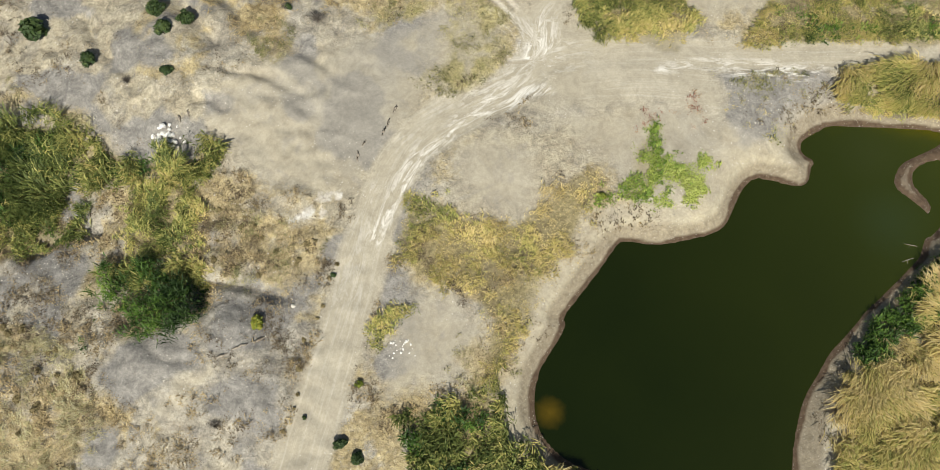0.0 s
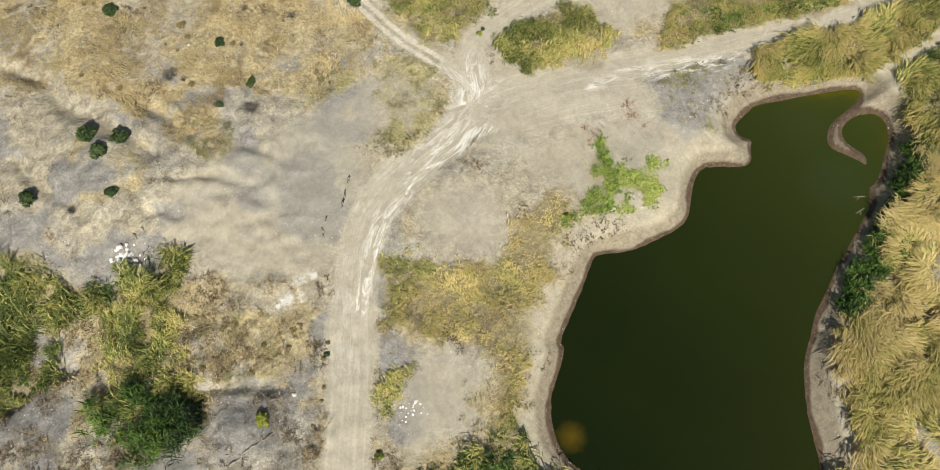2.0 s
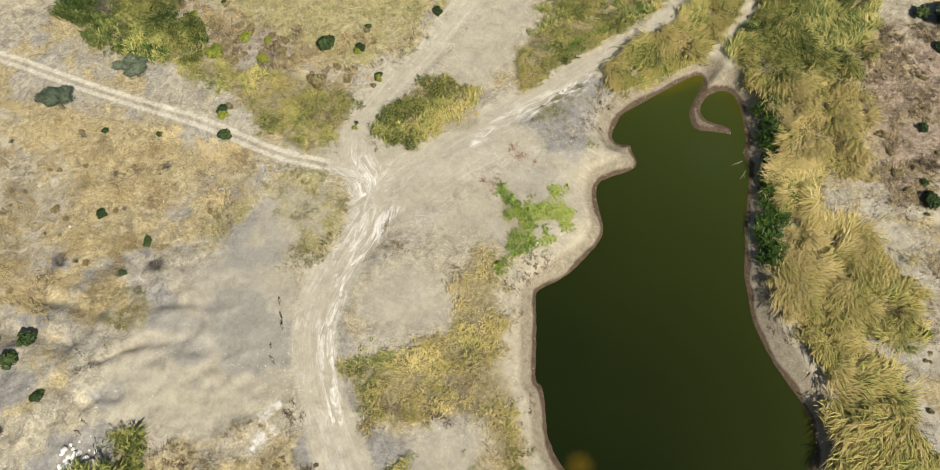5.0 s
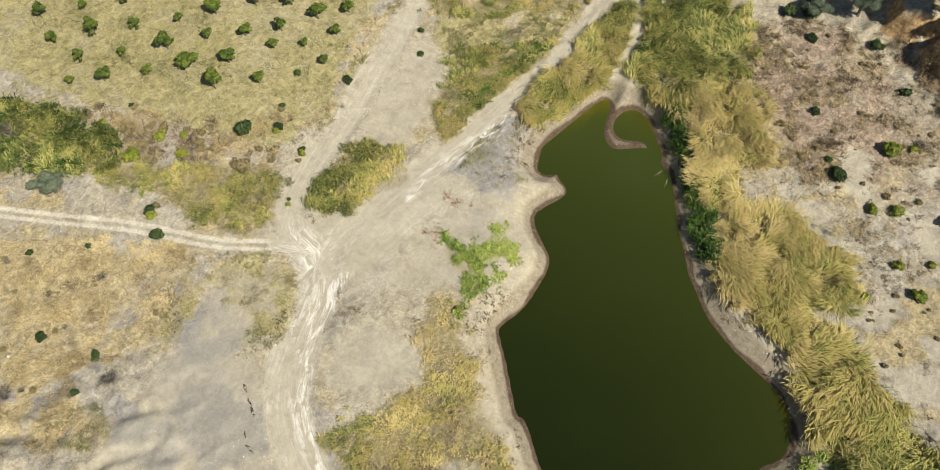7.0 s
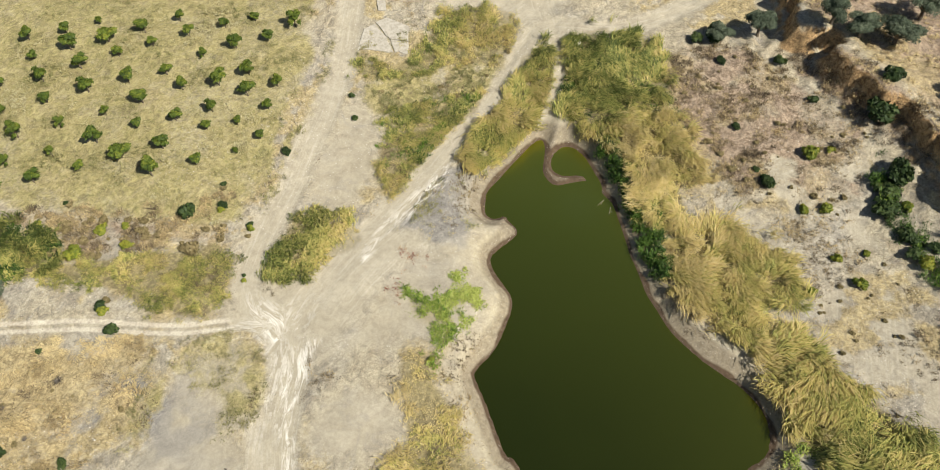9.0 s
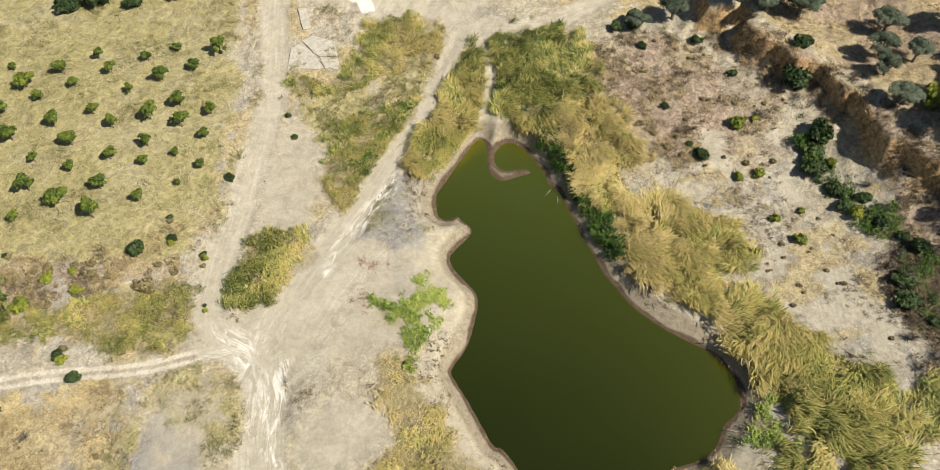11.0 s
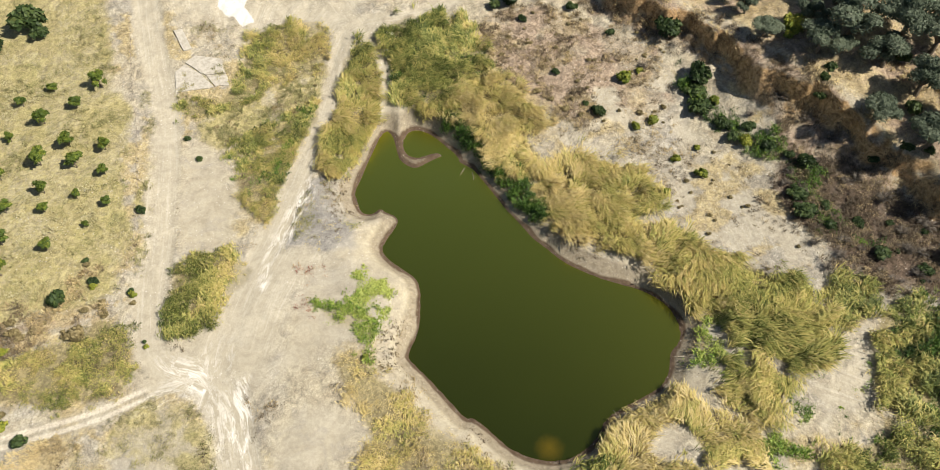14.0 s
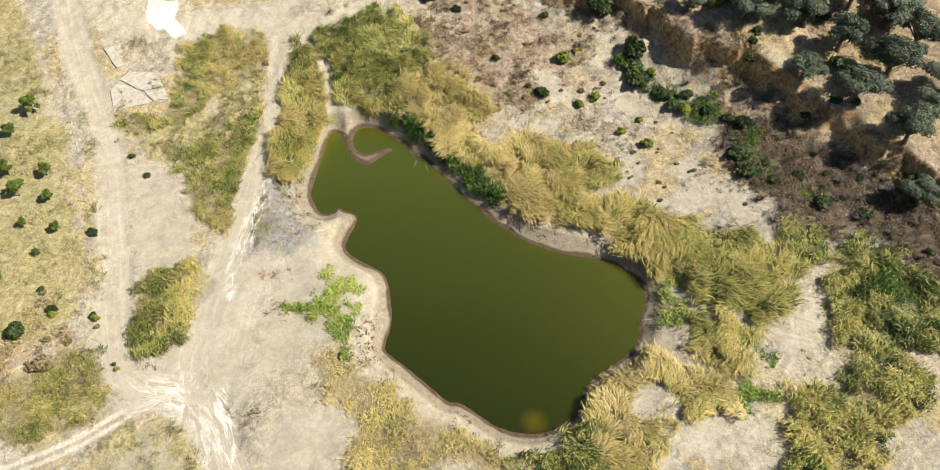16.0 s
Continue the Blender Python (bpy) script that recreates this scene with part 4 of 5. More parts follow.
def blades(name, outline, per_m2, height, width, tint, label, seed, lean=1.0, ragged=1.0, tint_spread=0.45, holes=0.28, mat=None, clump_size=2.6, avoid=False, comb=0.75, tuft=7, tuft_size=0.28, gradient=(0, 0), even=0.0):
    """A stand of long bent blades within an outline, as one thing."""
    rnd = np.random.RandomState(seed)
    pts = np.array(outline)
    lo, hi = pts.min(0) - 4, pts.max(0) + 4
    n = int((hi - lo).prod() * per_m2 / tuft)
    x, y = rnd.uniform(lo[0], hi[0], n), rnd.uniform(lo[1], hi[1], n)
    d = area_distance(*wander(x, y, 0.6), outline)
    clump = vnoise(x, y, clump_size, 3, seed + 5)
    keep = clump > holes + rnd.uniform(-0.1, 0.1, n) + ragged * 0.14 * step(-3.0, 1.0, d) + np.where(d > 0.4, 0.25, 0)
    keep &= d < 2
    if avoid:
        keep[keep] = rnd.rand(keep.sum()) > open_ground(x[keep], y[keep])
    else:
        for w, p in ROADS.values():
            keep[keep] = line_distance(x[keep], y[keep], p) > w * rnd.uniform(0.6, 1.1, keep.sum())
        for p in PALE.values():
            keep[keep] = rnd.rand(keep.sum()) > 0.95 * (area_distance(x[keep], y[keep], p) < 0.6)
        keep[keep] = rnd.rand(keep.sum()) > 0.97 * (np.minimum(area_distance(x[keep], y[keep], POND), area_distance(x[keep], y[keep], PUDDLE)) < 1.6)
    x, y, d, clump = (np.repeat(v[keep], tuft) for v in (x, y, d, clump))
    tall = np.repeat(rnd.uniform(0.4 + 0.3 * even, 1.35 - 0.15 * even, keep.sum()), tuft)
    own = np.repeat(rnd.normal(0, 0.16, keep.sum()), tuft)
    turn = np.repeat(rnd.uniform(0, 6.28, keep.sum()), tuft)
    n = len(x)
    x, y = x + rnd.normal(0, tuft_size, n), y + rnd.normal(0, tuft_size, n)
    z = land(x, y) - 0.05
    full = height * (0.3 + 1.1 * step(holes, holes + 0.35, clump)) * tall
    h = np.minimum(full, 0.45 + (0.3 + 0.35 * even) * full) * rnd.uniform(0.6, 1.2, n)
    z = z + np.maximum(full - h, 0) * rnd.rand(n) ** 0.6 * (rnd.rand(n) > 0.15)
    way = np.where(comb > 1.5, turn, 6.28 * 1.4 * vnoise(x, y, 9, 2, seed + 9)) + rnd.normal(0, comb, n)
    bend = h * lean * rnd.uniform(0.4, 1.4, n)
    dx, dy = np.cos(way), np.sin(way)
    w = width * rnd.uniform(0.6, 1.4, n)
    px, py = -dy * w / 2, dx * w / 2
    root, mid, tip = (x, y, z), (x + dx * bend * 0.4, y + dy * bend * 0.4, z + h * 0.75), (x + dx * bend, y + dy * bend, z + h * rnd.uniform(0.45, 0.95, n))
    dry = np.minimum(area_distance(tip[0], tip[1], POND), area_distance(tip[0], tip[1], PUDDLE)) > 0.25
    root, mid, tip = (tuple(a[dry] for a in p) for p in (root, mid, tip))
    x, y, px, py, own, n = x[dry], y[dry], px[dry], py[dry], own[dry], int(dry.sum())
    v = np.empty((n, 4, 3))
    for k, (p, s) in enumerate(((root, 0), (mid, -1), (mid, 1), (tip, 0))):
        v[:, k, 0], v[:, k, 1], v[:, k, 2] = p[0] + px * s, p[1] + py * s, p[2]
    base = np.arange(n)[:, None] * 4
    loops = (base + [0, 1, 2, 2, 1, 3]).ravel()
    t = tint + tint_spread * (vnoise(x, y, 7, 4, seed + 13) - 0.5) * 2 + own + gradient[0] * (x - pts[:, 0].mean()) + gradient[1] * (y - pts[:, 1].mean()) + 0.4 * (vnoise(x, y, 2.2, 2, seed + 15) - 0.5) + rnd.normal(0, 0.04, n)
    # Roots take a lower tint: greener growth, and shade painted in for depth.
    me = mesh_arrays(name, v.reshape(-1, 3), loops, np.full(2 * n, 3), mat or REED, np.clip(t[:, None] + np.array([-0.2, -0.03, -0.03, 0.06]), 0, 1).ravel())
    return tagged(new(name, me), label, "tall grass" if name != "weeds" else "weeds", kind="stuff")


STAND_LOOKS = [  # stand, blades per m2, height, blade width, tint, way the tint runs, name, label
    ("scrub_west", 36, 2.4, 0.14, 0.17, (0.008, 0.004), "scrub", "dense green reeds and scrub in a hollow"),
    ("scrub_low", 34, 1.6, 0.13, 0.2, (0, 0), "scrub", "low green scrub along a gully"),
    ("spine_west", 34, 1.6, 0.12, 0.42, (0.01, 0), "tall_grass", "yellow-green tall grass on a dry slope"),
    ("middle", 24, 0.8, 0.10, 0.64, (0.012, 0.004), "tall_grass", "dry golden grass with green patches beside a dirt road"),
    ("south_bush", 34, 1.8, 0.15, 0.14, (0, 0), "scrub", "leafy green scrub on the pond bank"),
    ("island", 34, 1.2, 0.12, 0.54, (0.012, -0.008), "tall_grass", "golden and green grass between the dirt roads"),
    ("west_green", 34, 0.7, 0.11, 0.5, (0, 0.004), "tall_grass", "green grass turning yellow beside the track"),
    ("scrub_northwest", 34, 2.4, 0.14, 0.26, (0, 0), "scrub", "dark green scrub below the orchard"),
    ("north_near", 28, 1.0, 0.12, 0.46, (0, 0), "tall_grass", "olive-green weeds among bare earth"),
    ("north_far", 26, 1.0, 0.11, 0.44, (0, 0), "tall_grass", "rough half-dry weeds beside a broken slab"),
    ("creek", 38, 1.7, 0.13, 0.46, (-0.004, 0), "reed_bed", "yellow-green reeds along a narrow creek"),
    ("east_north", 34, 1.5, 0.13, 0.38, (-0.004, -0.006), "reed_bed", "olive-green reeds at the head of the pond"),
    ("east_upper", 40, 1.8, 0.11, 0.8, (0, 0), "reed_bed", "golden dry reeds combed by the wind"),
    ("east_lower", 40, 1.9, 0.11, 0.82, (0, 0.006), "reed_bed", "golden reed bed leaning in swirls"),
    ("east_south", 40, 2.3, 0.13, 0.58, (0, 0.004), "reed_bed", "yellow-green reeds above the pond bank"),
    ("south_clump", 34, 1.7, 0.12, 0.56, (0, 0), "reed_bed", "half-dry reed clump beside the pond"),
    ("south_ring", 32, 1.3, 0.12, 0.66, (0, 0), "reed_bed", "dry reeds round a bare patch"),
    ("southeast_far", 34, 2.0, 0.14, 0.28, (0, 0), "scrub", "green scrub and reeds on the slope"),
    ("southeast_mid", 32, 1.6, 0.13, 0.48, (0, 0), "tall_grass", "yellow-green scrub beside a sandy wash"),
    ("southeast_near", 34, 1.9, 0.13, 0.46, (0, 0), "scrub", "yellow-green scrub on sandy ground"),
    ("tuft_road", 34, 0.8, 0.10, 0.52, (0, 0), "tall_grass", "tuft of yellow-green grass beside the road"),
]
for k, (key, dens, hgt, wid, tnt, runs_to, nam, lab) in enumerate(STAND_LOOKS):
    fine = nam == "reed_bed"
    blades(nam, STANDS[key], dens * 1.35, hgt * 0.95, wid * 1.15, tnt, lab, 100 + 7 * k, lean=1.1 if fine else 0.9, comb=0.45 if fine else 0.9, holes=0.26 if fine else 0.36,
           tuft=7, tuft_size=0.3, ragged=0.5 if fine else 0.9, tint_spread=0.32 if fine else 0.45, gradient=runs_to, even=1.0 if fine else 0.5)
for k, key in enumerate(("east_green", "green_tuft", "rushes", "rushes2", "green_ball")):
    bank = key == "east_green"
    blades("rushes", STANDS[key], 70 if bank else 50, 1.4 if bank else 0.7, 0.17, 0.24 if bank else 0.9, "lush green leafy plants on damp ground", 300 + k, mat=LUSH, lean=0.8, ragged=0.2 if bank else 1.0, comb=2.0, holes=0.24 if bank else 0.36, clump_size=1.8)
blades("low_plants", SPARSE["green_low"], 110, 0.4, 0.2, 1.05, "low bright green creeping plants on sand", 310, mat=LUSH, holes=0.4, comb=3.0)
for k, (key, dens, hgt, tnt, lab) in enumerate((("verge_west", 20, 0.5, 0.5, "thin yellow-green grass beside the junction"), ("slope_west", 24, 0.6, 0.5, "yellow-green grass on a grey slope"),
                                               ("patch_west", 26, 0.7, 0.52, "patch of olive and straw grass"), ("dry_southwest", 24, 0.7, 0.72, "dry straw grass with brown weeds"),
                                               ("bank_south", 16, 0.6, 0.6, "thin dry grass on the pond bank"),
                                               ("thin_north", 9, 0.5, 0.36, "thin olive weeds over trodden ground"), ("road_edge", 18, 0.6, 0.5, "dry grass along the road edge"),
                                               ("tan_west", 18, 0.5, 0.66, "thin straw grass on tan earth"), ("dry_corner", 20, 0.6, 0.6, "dry brown weeds on a slope"))):
    blades("tall_grass", SPARSE[key], dens, hgt, 0.09, tnt, lab, 320 + k, holes=0.4, mat=MEADOW, tuft=10)
WEEDS = [  # outline, blades per m2, height, width, tint, label, material, bare share, clump size
    (DRY_WEST, 27, 0.8, 0.085, 0.8, "straw-coloured dry grass on a slope", STRAW, 0.42, 5),
    (ORCHARD[:6] + [(85, 126), (95, 135), (70, 175), (10, 185), (-20, 165)], 16, 0.45, 0.11, 0.6, "dry meadow grass under the fruit trees", MEADOW, 0.42, 6),
    (EAST_BRUSH, 26, 0.5, 0.11, 0.45, "brown dry brush on a stony slope", STRAW, 0.40, 3),
    (DARK_SLOPE, 20, 0.9, 0.11, 0.12, "dark tangled dead brush on a slope", STRAW, 0.34, 3),
    (BROWN_BANK, 22, 0.7, 0.11, 0.4, "dry brown weeds on the orchard bank", STRAW, 0.42, 3),
    (RED_SLOPE, 20, 0.7, 0.10, 0.25, "brown dead brush on the reddish slope", STRAW, 0.36, 3),
    ([(-85, -10), (60, -60), (95, 0), (90, 45), (100, 110), (10, 90), (-85, 110)], 9, 0.5, 0.10, 0.35, "scattered dry weeds on bare earth", STRAW, 0.56, 6),
    ([(-75, 45), (-40, 52), (-22, 40), (-24, 5), (-60, -5), (-80, 10)], 24, 0.6, 0.09, 0.48, "brown and straw weeds on a rough slope", STRAW, 0.47, 3),
    ([(-24, 4), (-20, 30), (-8, 40), (6, 20), (8, -4)], 18, 0.5, 0.10, 0.4, "sparse brown weeds beside the road", STRAW, 0.5, 4),
    ([(40, 60), (70, 105), (100, 110), (110, 75), (85, 68)], 16, 0.5, 0.11, 0.48, "thin weeds on trodden grey earth", MEADOW, 0.5, 4),
    ([(118, 10), (150, 40), (150, -60), (90, -100), (70, -80)], 8, 0.5, 0.12, 0.85, "dry yellow grass under the olive trees", STRAW, 0.4, 5),
    ([(86, 20), (94, 6), (86, -14), (62, -34), (52, -26), (60, -8), (76, 0)], 13, 0.5, 0.10, 0.45, "thin dry weeds on washed pale ground", STRAW, 0.46, 5),
    ([(14, 100), (0, 118), (4, 128), (16, 112), (30, 98)], 24, 0.6, 0.11, 0.45, "brown weeds on the bank below the orchard", STRAW, 0.4, 3),
]
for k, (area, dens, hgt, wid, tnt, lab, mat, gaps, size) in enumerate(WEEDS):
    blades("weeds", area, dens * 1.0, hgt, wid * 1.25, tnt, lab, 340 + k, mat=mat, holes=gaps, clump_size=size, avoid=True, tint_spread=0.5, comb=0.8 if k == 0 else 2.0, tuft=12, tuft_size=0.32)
blades("weeds", [(22, -30), (36, -24), (46, -38), (34, -43), (22, -36)], 40, 0.4, 0.16, 0.55, "small green tufts dotted over pale sand", 360, mat=LUSH, avoid=True, holes=0.52, clump_size=2.2, comb=3.0, tuft=12, tuft_size=0.22)
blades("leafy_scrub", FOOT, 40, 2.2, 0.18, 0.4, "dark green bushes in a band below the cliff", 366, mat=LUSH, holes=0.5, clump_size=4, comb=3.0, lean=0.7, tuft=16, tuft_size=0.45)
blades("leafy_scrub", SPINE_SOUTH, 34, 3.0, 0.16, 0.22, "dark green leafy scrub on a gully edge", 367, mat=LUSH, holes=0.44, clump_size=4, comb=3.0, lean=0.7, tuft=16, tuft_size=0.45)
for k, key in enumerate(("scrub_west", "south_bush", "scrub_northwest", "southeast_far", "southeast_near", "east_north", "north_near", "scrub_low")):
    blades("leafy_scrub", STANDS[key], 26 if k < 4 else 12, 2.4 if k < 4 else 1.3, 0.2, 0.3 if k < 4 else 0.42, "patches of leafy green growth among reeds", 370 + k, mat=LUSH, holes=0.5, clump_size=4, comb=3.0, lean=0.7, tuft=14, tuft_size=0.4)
RUST = foliage("rust_weeds", [(0.0, (0.16, 0.05, 0.04)), (0.5, (0.30, 0.11, 0.08)), (1.0, (0.42, 0.26, 0.09))])
blades("red_weeds", [(27.4, 57.6), (29.4, 58.2), (29.6, 57), (27.8, 56.4)], 30, 0.25, 0.10, 0.3, "patch of dull red low weeds on sand", 390, mat=RUST, comb=3.0, holes=0.25, tuft=5)
blades("red_weeds", [(32, 60), (37, 62), (38, 57), (34, 53), (31, 56)], 14, 0.4, 0.11, 0.8, "rusty orange weeds scattered on sand", 391, mat=RUST, comb=3.0, holes=0.5, clump_size=2)
blades("weeds", [(40, 68), (46, 66), (58, 56), (52, 54), (42, 60)], 14, 0.4, 0.11, 0.5, "small green weeds on grey earth by the pond", 392, holes=0.56, clump_size=2.5, comb=3.0)

# ---- shrubs and trees ----
OLIVE = foliage("olive_leaves", [(0.0, (0.04, 0.058, 0.036)), (0.4, (0.105, 0.132, 0.085)), (0.7, (0.19, 0.22, 0.145)), (1.0, (0.30, 0.33, 0.23))])
FRUIT = foliage("fruit_tree_leaves", [(0.0, (0.03, 0.055, 0.012)), (0.35, (0.075, 0.115, 0.02)), (0.65, (0.16, 0.20, 0.03)), (1.0, (0.34, 0.33, 0.05))])
DARK_LEAF = foliage("shrub_leaves", [(0.0, (0.018, 0.032, 0.012)), (0.4, (0.04, 0.068, 0.022)), (0.7, (0.085, 0.12, 0.035)), (1.0, (0.15, 0.17, 0.05))])
DEAD_TWIG = foliage("dead_twigs", [(0.0, (0.10, 0.085, 0.07)), (0.5, (0.19, 0.165, 0.14)), (1.0, (0.30, 0.26, 0.21))])
DRY_LEAF = foliage("dry_shrub_leaves", [(0.0, (0.07, 0.06, 0.03)), (0.4, (0.16, 0.13, 0.06)), (0.7, (0.27, 0.215, 0.105)), (1.0, (0.36, 0.29, 0.15))])
BARK = plain("bark", [(0.3, (0.09, 0.07, 0.05)), (0.7, (0.20, 0.165, 0.125))], 6.0, bumps=0.03)


def part(name, me, parent, label=""):
    ob = new(name, me)
    ob.parent = parent
    return tagged(ob, label)


def leaf_cloud(name, rnd, lobes, count, size, mat, tint=0.45, long=1.0, shell=0.35):
    """Many small leaves over a few rounded lobes, thinner inside. lobes: centre and radii."""
    share = np.array([l[1][0] * l[1][1] for l in lobes])
    which = rnd.choice(len(lobes), count, p=share / share.sum())
    c = np.array([l[0] for l in lobes])[which]
    r = np.array([l[1] for l in lobes])[which]
    d = rnd.normal(0, 1, (count, 3))
    d /= np.linalg.norm(d, axis=1)[:, None]
    d[:, 2] = np.where(d[:, 2] < -0.35, -d[:, 2], d[:, 2])
    p = c + d * r * (1 - shell * rnd.rand(count, 1) ** 2) * rnd.uniform(0.85, 1.12, (count, 1))
    p[:, 2] = np.maximum(p[:, 2], 0.08)
    nrm = d + rnd.normal(0, 0.6, (count, 3)) + (0, 0, 0.35)
    nrm /= np.linalg.norm(nrm, axis=1)[:, None]
    a = np.cross(nrm, rnd.normal(0, 1, (count, 3)))
    a /= np.linalg.norm(a, axis=1)[:, None]
    b = np.cross(nrm, a)
    s = size * rnd.uniform(0.6, 1.4, (count, 1))
    v = np.stack([p - a * s * long, p + b * s * 0.5, p + a * s * long, p - b * s * 0.5], 1)
    # Tint rises for leaves on the upper side of each lobe.
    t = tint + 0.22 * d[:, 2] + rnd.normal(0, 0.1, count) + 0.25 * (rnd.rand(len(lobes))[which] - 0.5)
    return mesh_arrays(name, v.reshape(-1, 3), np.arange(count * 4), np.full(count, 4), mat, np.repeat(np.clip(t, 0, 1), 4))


def limbs(name, runs, mat, sides=6):
    """Tapered round limbs along lines of (point, radius)."""
    verts, faces = [], []
    for run in runs:
        start = len(verts)
        for k, (p, r) in enumerate(run):
            p = Vector(p)
            q = Vector(run[k + 1][0]) - p if k + 1 < len(run) else p - Vector(run[k - 1][0])
            q.normalize()
            u = q.cross(Vector((0.31, 0.95, 0.1))).normalized()
            w = q.cross(u)
            verts += [p + (u * math.cos(6.2832 * i / sides) + w * math.sin(6.2832 * i / sides)) * r for i in range(sides)]
        for k in range(len(run) - 1):
            for i in range(sides):
                j = (i + 1) % sides
                faces.append((start + k * sides + i, start + k * sides + j, start + (k + 1) * sides + j, start + (k + 1) * sides + i))
        faces.append(tuple(start + (len(run) - 1) * sides + i for i in range(sides)))
    me = bpy.data.meshes.new(name)
    me.from_pydata(verts, [], faces)
    me.materials.append(mat)
    me.polygons.foreach_set("use_smooth", np.ones(len(me.polygons), bool))
    return me


def lobes_of(rnd, count, spread, low, high, radius):
    out = []
    for k in range(count):
        a, f = 6.2832 * (k + rnd.rand() * 0.8) / count, spread * rnd.uniform(0.35, 1.0)
        r = radius * rnd.uniform(0.7, 1.15)
        out.append(((math.cos(a) * f, math.sin(a) * f, rnd.uniform(low, high)), (r, r * rnd.uniform(0.85, 1.1), r * rnd.uniform(0.65, 0.9))))
    return out


def branches(rnd, lobes, trunk_top, thick):
    """A leaning trunk and a limb into each lobe."""
    lean = Vector((rnd.uniform(-0.15, 0.15), rnd.uniform(-0.15, 0.15), trunk_top))
    runs = [[((0, 0, -0.15), thick * 1.25), (lean * 0.5 + Vector((0.04, 0.02, 0)), thick), (lean, thick * 0.8)]]
    for c, r in lobes:
        c = Vector(c)
        runs.append([(lean * 0.92, thick * 0.6), (lean.lerp(c, 0.5) + Vector((0, 0, 0.1)), thick * 0.4), (c + Vector((0, 0, r[2] * 0.4)), thick * 0.12)])
    return runs


def shrub_kind(seed, leaf_mat, tint, label, name="shrub", count=640, flat=0.8, leaf=0.16):
    """A round shrub one metre in radius."""
    rnd = np.random.RandomState(seed)
    root = new(name)
    lobes = [((0, 0, 0.45 * flat), (0.55, 0.55, 0.65 * flat))] + lobes_of(rnd, 7, 0.72, 0.2, 0.75 * flat, 0.36)
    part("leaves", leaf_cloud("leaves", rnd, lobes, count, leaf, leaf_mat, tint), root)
    part("stems", limbs("stems", branches(rnd, lobes[1:], 0.15, 0.04)[1:], BARK, 4), root)
    return tagged(root, label, "shrub")


def dead_kind(seed, label):
    """A leafless grey shrub one metre in radius: a bundle of thin twigs."""
    rnd = np.random.RandomState(seed)
    root = new("dead_shrub")
    runs = []
    for k in range(90):
        a, up = rnd.uniform(0, 6.2832), rnd.uniform(0.25, 0.8)
        out = Vector((math.cos(a), math.sin(a), 0)) * rnd.uniform(0.4, 1.0)
        runs.append([((0.1 * rnd.normal(), 0.1 * rnd.normal(), 0.0), 0.03), (out * 0.5 + Vector((0, 0, up * 0.8)), 0.022), (out + Vector((0.1 * rnd.normal(), 0.1 * rnd.normal(), up)), 0.008)])
    me = limbs("twigs", runs, DEAD_TWIG, 3)
    me.attributes.new("tint", "FLOAT", "POINT").data.foreach_set("value", np.repeat(rnd.rand(90), 9).astype(np.float32))
    part("branchwork", me, root)
    return tagged(root, label, "shrub")


def olive_kind(seed):
    """An olive tree, crown about two metres in radius."""
    rnd = np.random.RandomState(seed)
    root = new("olive_tree")
    lobes = lobes_of(rnd, 9, 1.75, 1.7, 2.9, 0.85) + [((0.1, 0, 3.1), (0.9, 0.9, 0.6))]
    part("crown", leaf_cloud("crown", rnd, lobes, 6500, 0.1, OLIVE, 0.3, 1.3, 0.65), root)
    part("trunk", limbs("trunk", branches(rnd, lobes, 1.1, 0.2), BARK, 7), root, "gnarled grey trunk")
    return tagged(root, "grey-green olive tree with an open crown", "tree", "olive trees")


def fruit_kind(seed):
    """A young orchard tree, crown about one metre in radius, with upright shoots."""
    rnd = np.random.RandomState(seed)
    root = new("fruit_tree")
    lobes = lobes_of(rnd, 7, 0.72, 0.8, 1.7, 0.42) + [((0, 0, 1.3), (0.55, 0.55, 0.6))]
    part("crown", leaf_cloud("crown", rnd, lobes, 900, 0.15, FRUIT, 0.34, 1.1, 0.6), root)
    part("trunk", limbs("trunk", branches(rnd, lobes, 0.6, 0.07), BARK, 5), root)
    return tagged(root, "young green fruit tree on dry meadow grass", "tree", "orchard trees")


def plant(kinds, places, group, seed, unit=1.0, squat=1.0):
    """Copies of the kinds, in turn, at places (x, y, radius)."""
    rnd = np.random.RandomState(seed)
    for k, (x, y, r) in enumerate(places):
        z = float(land(np.array([x]), np.array([y]))[0])
        ob = copy_thing(kinds[rnd.randint(len(kinds))], pose(x, y, z - 0.03, 0, 0, rnd.uniform(0, 360)))
        ob.scale = (r / unit * rnd.uniform(0.78, 1.12), r / unit * rnd.uniform(0.78, 1.12), r / unit * squat * rnd.uniform(0.85, 1.15))
        if group:
            ob["group"] = group


def discard(kinds):
    for root in kinds:
        for o in (*root.children_recursive, root):
            bpy.data.objects.remove(o)


dark_shrubs = [shrub_kind(500 + k, DARK_LEAF, 0.32, "dark green rounded shrub on dry ground") for k in range(4)]
pale_shrubs = [shrub_kind(510 + k, FRUIT, 0.6, "yellow-green bush among dry weeds", "bush") for k in range(3)]
brown_shrubs = [shrub_kind(520 + k, DRY_LEAF, 0.5, "brownish half-dry bush on a dry bank", "bush", 420, 0.6) for k in range(3)]
dead_shrubs = [dead_kind(530 + k, "leafless grey shrub of dry twigs") for k in range(3)]
olives = [olive_kind(540 + k) for k in range(4)]
fruit_trees = [fruit_kind(550 + k) for k in range(6)]

